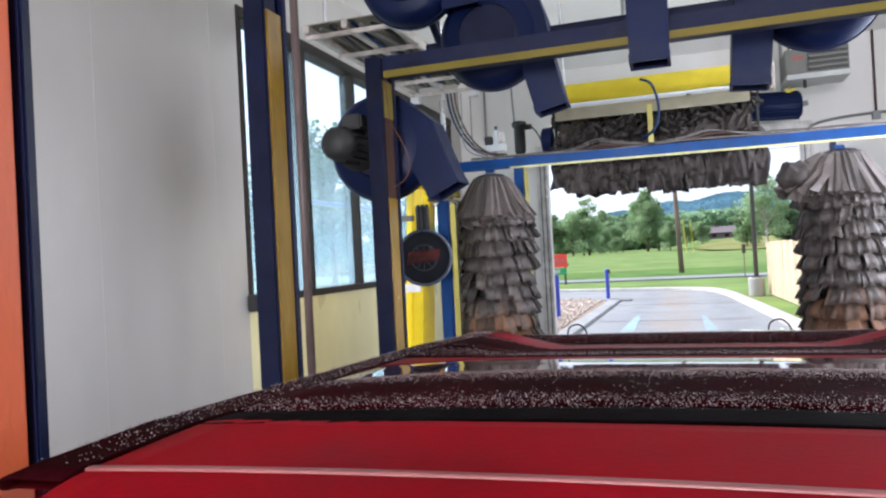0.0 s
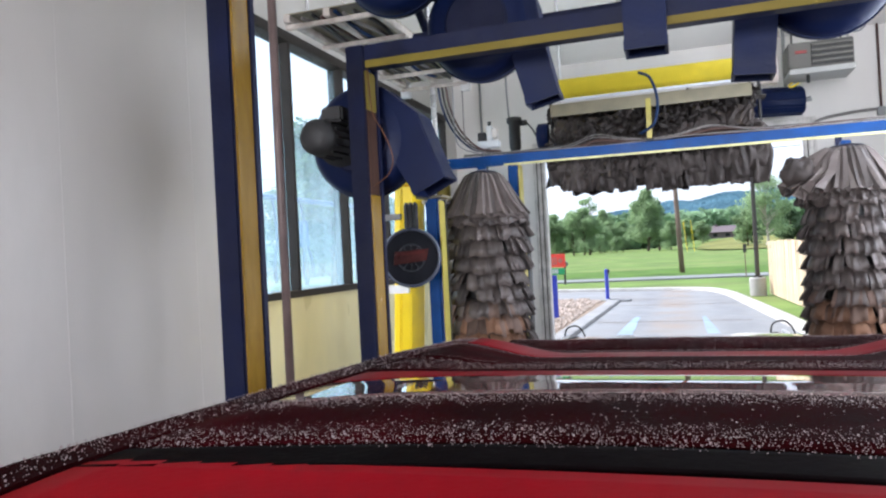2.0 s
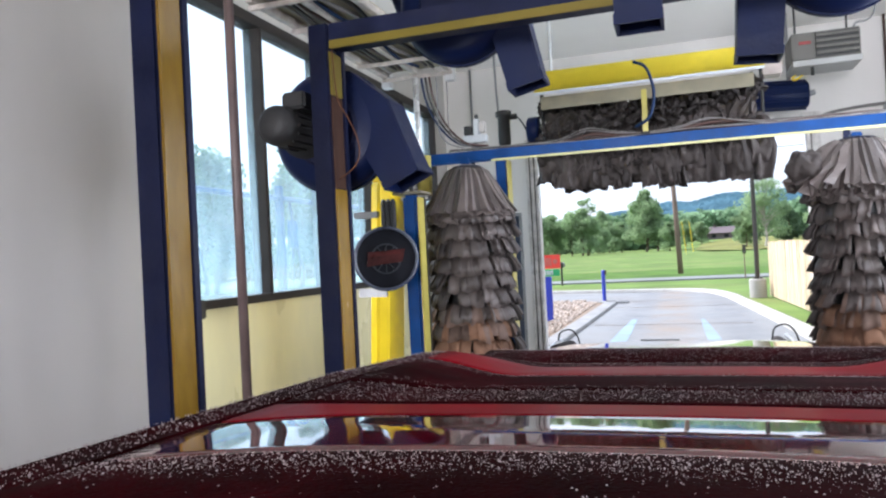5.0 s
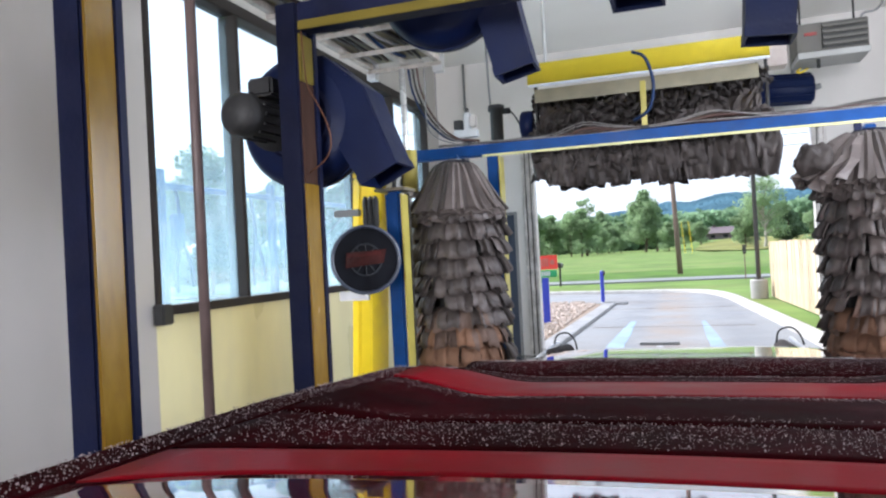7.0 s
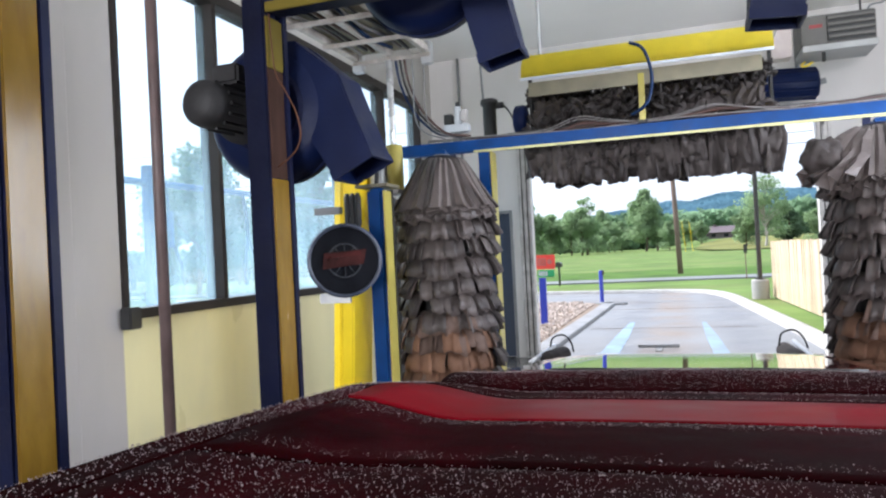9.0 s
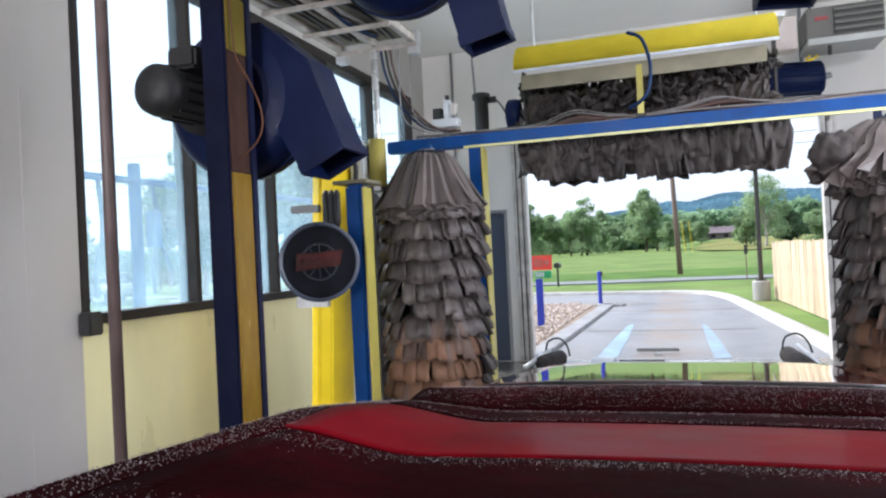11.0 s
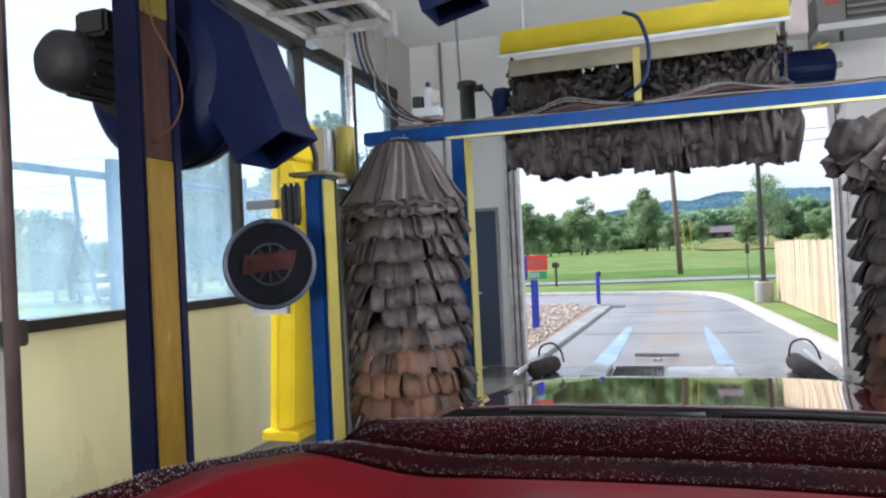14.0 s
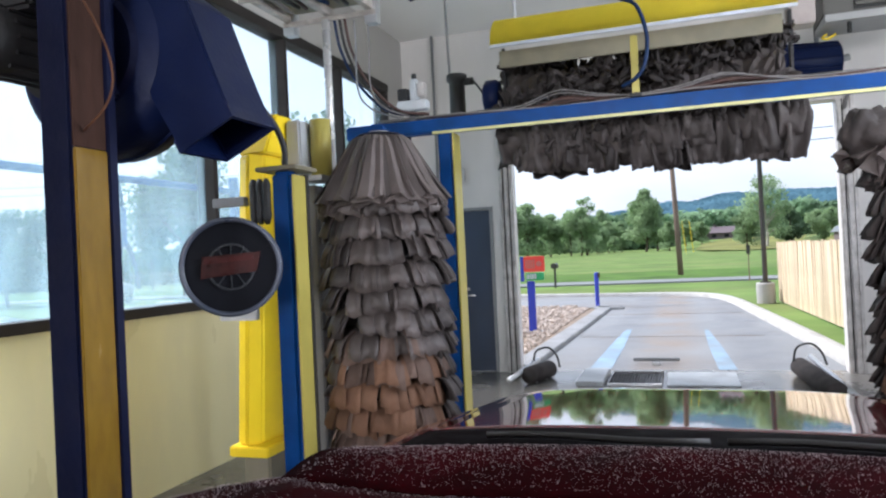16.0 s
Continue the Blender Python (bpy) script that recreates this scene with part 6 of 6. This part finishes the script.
# ---- trees ----
def tree(loc, height, radius, seed, leaf, trunk=0.3, leaf_size=0.5, blobs=16, per=120, label="broad green tree in full summer leaf", slim=False):
    rr = random.Random(seed)
    t = thing("tree", loc, label, "tree", "trees")
    x, y, z = loc
    base = height * trunk
    bm = tube(curve_points([(x, y, z - 0.3), (x + 0.02 * height, y, z + base), (x - 0.01 * height, y, z + height * 0.75)], 10), [height * 0.024 * (1 - 0.075 * k) for k in range(11)], 8)
    centres = []
    for k in range(blobs):
        f = rr.random() ** 0.8
        zz = base * 0.9 + (height - base) * f * 0.94
        spread = radius * (math.sin(math.pi * min(1, 0.18 + 0.8 * f)) ** 0.7)
        if slim:
            spread *= 1.2 - 0.7 * f
        a = rr.random() * 2 * math.pi
        rad = spread * math.sqrt(rr.random()) * 0.72
        centres.append((Vector((x + rad * math.cos(a), y + rad * math.sin(a), z + zz)), radius * rr.uniform(0.24, 0.42) * (1.1 - 0.5 * f if slim else 1)))
    for c, s in centres[::2]:
        h = z + max(base * 0.8, (c.z - z) * 0.62)
        tube([(x, y, h), ((x + c.x) / 2, (y + c.y) / 2, (h + c.z) / 2 + 0.04 * height), c], [height * 0.010, height * 0.007, height * 0.003], 5, bm=bm, caps=False)
    part("trunk", bm, PALEBARK if "pale" in label else BARK, t, smooth=True)
    verts, faces = [], []
    for c, s in centres:
        for k in range(per):
            v = Vector((rr.gauss(0, 1), rr.gauss(0, 1), rr.gauss(0, 1)))
            v = v.normalized() * s * rr.random() ** 0.4
            v.z *= 0.75
            p = c + v - Vector(loc)
            m = Euler((rr.gauss(0, 0.95), rr.gauss(0, 0.95), rr.random() * 6)).to_matrix() * (leaf_size * rr.uniform(0.5, 1.1))
            i = len(verts)
            verts += [p + m @ Vector(q) for q in ((-0.5, -0.3, 0), (0.1, -0.5, 0.1), (0.55, 0.1, 0), (-0.1, 0.5, -0.1))]
            faces.append((i, i + 1, i + 2, i + 3))
    me = bpy.data.meshes.new("crown")
    me.from_pydata([tuple(v) for v in verts], [], faces)
    me.materials.append(leaf)
    child("crown", me, t, Matrix.Identity(4))
    return t


kinds = [tree((-9.0, 203, -0.2), 17.2, 7.6, 31, LEAF, 0.2, 0.55, 54, 210, "tall pointed green tree in summer leaf", True),
         tree((-23.1, 180, -0.2), 11.9, 5.6, 32, LEAF, 0.2, 0.5, 26, 220),
         tree((17.6, 175, -0.2), 15.8, 6.8, 33, LEAF, 0.2, 0.44, 36, 130, "open tree with pale forked trunks"),
         tree((-26.0, 36.0, -0.1), 7.6, 3.0, 34, LEAF_DARK, 0.2, 0.26, 22, 260),
         tree((-6.3, 208, -0.2), 14.7, 3.8, 35, LEAF_DARK, 0.2, 0.45, 26, 150, "dark narrow conifer beside a taller tree", True),
         tree((23.2, 180, -0.2), 9.6, 3.7, 36, LEAF_DARK, 0.1, 0.42, 24, 170, "dark rounded tree with low branches"),
         tree((-22.2, 184, -0.2), 15.4, 3.6, 37, LEAF, 0.55, 0.42, 11, 80, "thin-crowned tall green tree")]
HEIGHTS = [17.2, 11.9, 15.8, 7.6, 14.7, 9.6, 15.4]


def place(kind, az, dist, scale, spin):
    """A further tree of a kind, at an azimuth in degrees left of the lane and a distance."""
    a = radians(az)
    x, y = -math.sin(a) * dist, 2.4 + math.cos(a) * dist
    return copy_thing(kinds[kind], pose(x, y, rise(x, y) - 0.2, 0, 0, spin) @ Matrix.Scale(scale, 4))


# kind, azimuth, distance, height
for k, (kind, az, dist, high) in enumerate((
        (1, 11.6, 180, 13.6), (1, 12.9, 170, 13.0), (1, 14.1, 165, 13.6), (0, 15.6, 165, 15.0), (1, 17.4, 170, 14.0), (1, 9.8, 186, 11.0), (1, 8.2, 192, 11.6), (0, 5.8, 245, 14.5),
        (1, 5.3, 235, 10.2), (1, 4.4, 240, 10.0), (1, 6.1, 225, 9.4), (1, 10.6, 192, 5.2), (1, 6.2, 212, 5.6), (1, 4.9, 218, 5.0), (1, 0.85, 190, 7.6), (1, -0.3, 240, 8.6),
        (1, -1.4, 236, 7.2), (1, -4.55, 186, 9.2), (1, -1.5, 240, 4.6), (1, -3.9, 240, 4.2), (1, -9.1, 190, 8.4), (1, -10.0, 240, 9.0), (1, -11.2, 195, 10.0), (0, -12.8, 190, 12.0), (1, -14.6, 190, 11.0))):
    place(kind, az, dist, high / HEIGHTS[kind], 40 + 67 * k)
# west of the bay, seen through the windows
for az, dist, scale, spin in ((37.0, 44, 1.25, 0), (28.2, 46, 1.55, 70), (30.3, 50, 1.2, 10), (46.5, 42, 0.70, 140), (49.0, 44, 0.72, 210), (52.0, 46, 0.75, 260), (56.0, 46, 1.0, 20), (61.0, 46, 1.1, 200), (43.5, 58, 0.55, 320), (40.0, 60, 0.55, 30), (34.5, 62, 0.7, 99), (66, 48, 1.1, 50), (26.0, 58, 1.2, 170), (22.5, 60, 1.0, 250)):
    place(3, az, dist, scale, spin)


# far woods: one uneven belt of foliage
def woods(name, r0, r1, a0, a1, h0, h1, count, size, seed, leaf, label):
    rr = random.Random(seed)
    verts, faces = [], []
    for k in range(count):
        a, dist = radians(rr.uniform(a0, a1)), rr.uniform(r0, r1)
        lump = 0.55 + 0.45 * noise.noise(Vector((math.sin(a) * 40, dist / 30, 1.7)))
        z = rr.random() ** 0.7 * (h0 + (h1 - h0) * lump)
        p = Vector((-math.sin(a) * dist, 2 + math.cos(a) * dist, z))
        m = Euler((rr.gauss(0, 0.55), rr.gauss(0, 0.55), rr.random() * 6)).to_matrix() * (size * rr.uniform(0.5, 1.2))
        i = len(verts)
        verts += [p + m @ Vector(q) for q in ((-0.5, -0.3, 0), (0.1, -0.5, 0.1), (0.55, 0.1, 0), (-0.1, 0.5, -0.1))]
        faces.append((i, i + 1, i + 2, i + 3))
    me = bpy.data.meshes.new(name)
    me.from_pydata([tuple(v) for v in verts], [], faces)
    me.materials.append(leaf)
    return tagged(new(name, me), label, "woods", kind="stuff")


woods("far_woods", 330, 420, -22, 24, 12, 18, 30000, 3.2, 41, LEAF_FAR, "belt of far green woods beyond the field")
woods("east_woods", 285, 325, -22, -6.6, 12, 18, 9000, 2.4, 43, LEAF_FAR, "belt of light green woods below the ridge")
woods("west_woods", 75, 95, 20, 80, 2.2, 4.2, 20000, 0.9, 42, LEAF_DARK, "belt of trees beyond the vacuum bays")

# wooded ridge; its blue-green colour stands in for distance haze
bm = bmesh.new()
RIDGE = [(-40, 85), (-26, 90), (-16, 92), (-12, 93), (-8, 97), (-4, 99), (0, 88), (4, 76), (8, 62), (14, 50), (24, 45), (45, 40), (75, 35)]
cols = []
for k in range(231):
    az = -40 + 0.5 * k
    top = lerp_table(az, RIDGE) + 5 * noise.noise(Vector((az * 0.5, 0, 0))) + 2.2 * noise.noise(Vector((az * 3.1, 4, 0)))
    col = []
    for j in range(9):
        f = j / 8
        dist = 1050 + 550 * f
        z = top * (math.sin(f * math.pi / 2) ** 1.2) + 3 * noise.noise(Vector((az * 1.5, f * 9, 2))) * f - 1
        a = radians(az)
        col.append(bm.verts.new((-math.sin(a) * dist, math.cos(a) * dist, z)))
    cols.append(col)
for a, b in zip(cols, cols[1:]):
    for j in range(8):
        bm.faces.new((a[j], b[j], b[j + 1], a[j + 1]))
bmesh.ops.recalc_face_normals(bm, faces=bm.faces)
structure("backdrop", bm, HILL, "wooded ridge on the horizon, tinted blue-green for haze", "hill", True)
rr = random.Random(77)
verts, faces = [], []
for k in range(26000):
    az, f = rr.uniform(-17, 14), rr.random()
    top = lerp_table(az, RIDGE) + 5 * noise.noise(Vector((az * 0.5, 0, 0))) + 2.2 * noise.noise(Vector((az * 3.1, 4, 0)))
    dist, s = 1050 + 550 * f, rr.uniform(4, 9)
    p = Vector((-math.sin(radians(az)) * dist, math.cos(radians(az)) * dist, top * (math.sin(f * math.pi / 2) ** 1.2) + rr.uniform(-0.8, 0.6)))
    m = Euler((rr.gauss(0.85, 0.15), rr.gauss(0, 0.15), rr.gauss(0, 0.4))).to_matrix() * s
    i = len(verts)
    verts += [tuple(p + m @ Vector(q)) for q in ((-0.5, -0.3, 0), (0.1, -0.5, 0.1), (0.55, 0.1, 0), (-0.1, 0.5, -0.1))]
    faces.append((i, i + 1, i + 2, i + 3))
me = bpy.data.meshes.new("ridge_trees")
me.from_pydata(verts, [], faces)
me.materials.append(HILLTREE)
tagged(new("ridge_trees", me), "tree crowns covering the far ridge, tinted blue-green for haze", "woods", kind="stuff")


# ---- vacuum bays west of the windows ----
for k, y in enumerate((8.6, 12.1, 15.9)):
    v = thing("vacuum_post", (-9.0, y, 0), "blue vacuum post with a box and hanging hoses", "vacuum post", "vacuum posts")
    part("post", box(-9.08, -8.92, y - 0.08, y + 0.08, -0.02, 3.38, 0.01), BLUE, v)
    part("box", box(-8.9, -8.7, y + 0.1, y + 0.3, 1.9, 2.55, 0.02), BLUE, v)
    for s in (-0.85, 0.45):
        top = (-9.0, y + s, 3.05)
        part("hose", tube(curve_points([top, (-8.9, y + s - 0.05, 2.6), (-8.85, y + s - 0.1, 2.1), (-8.8, y + s - 0.32, 1.5), (-8.8, y + s - 0.3, 1.1)], 20), 0.04, 8), HOSE, v, "blue vacuum hose", True)
        part("hose", tube(curve_points([(-8.85, y + s - 0.1, 2.1), (-8.8, y + s + 0.1, 1.6), (-8.8, y + s + 0.15, 1.2)], 12), 0.04, 8), HOSE, v, "blue vacuum hose", True)
vp = thing("vacuum_pipe", (-9, 12, 3.1), "long blue overhead vacuum pipe", "pipe")
part("pipe", tube([(-9.0, 5.0, 3.08), (-9.0, 22.0, 3.08)], 0.065, 12), BLUE, vp, smooth=True)
for y in (8.6, 12.1, 15.9):
    part("collar", tube([(-9.0, y - 0.12, 3.08), (-9.0, y + 0.12, 3.08)], 0.085, 12), BLUE, vp)


def parked_car(m, paint, label):
    c = thing("parked_car", (0, 0, 0), label, "car", "cars at the vacuum bays")
    prof = [(-2.15, 0.35), (-2.2, 0.62), (-2.1, 0.85), (-1.1, 0.98), (1.6, 1.0), (2.1, 0.92), (2.2, 0.6), (2.15, 0.35)]
    part("body", prism(prof, "y", -0.88, 0.88, bevel=0.07), paint, c, smooth=True)
    part("cabin", prism([(-1.15, 0.97), (-0.45, 1.42), (1.0, 1.45), (1.75, 0.99)], "y", -0.74, 0.74, bevel=0.06), CARGLASS, c, "dark glazed cabin", True)
    part("roof", prism([(-0.42, 1.43), (0.98, 1.455), (0.9, 1.49), (-0.3, 1.48)], "y", -0.7, 0.7, bevel=0.02), paint, c, smooth=True)
    for x in (-1.35, 1.35):
        for y in (-0.82, 0.82):
            w = part("wheel", tube([(x, y - 0.1, 0.32), (x, y + 0.1, 0.32)], 0.32, 24), BLACK, c, "black tyre", True)
            part("rim", tube([(x, y - 0.108, 0.32), (x, y + 0.108, 0.32)], 0.2, 20), GALV, w)
    c.matrix_basis = m
    return c


parked_car(pose(-10.9, 9.8, -0.02, 0, 0, 186), WHITECAR, "white saloon parked at the vacuum bays")
parked_car(pose(-27.0, 31.0, -0.02, 0, 0, 150), GREY, "grey car parked farther off")
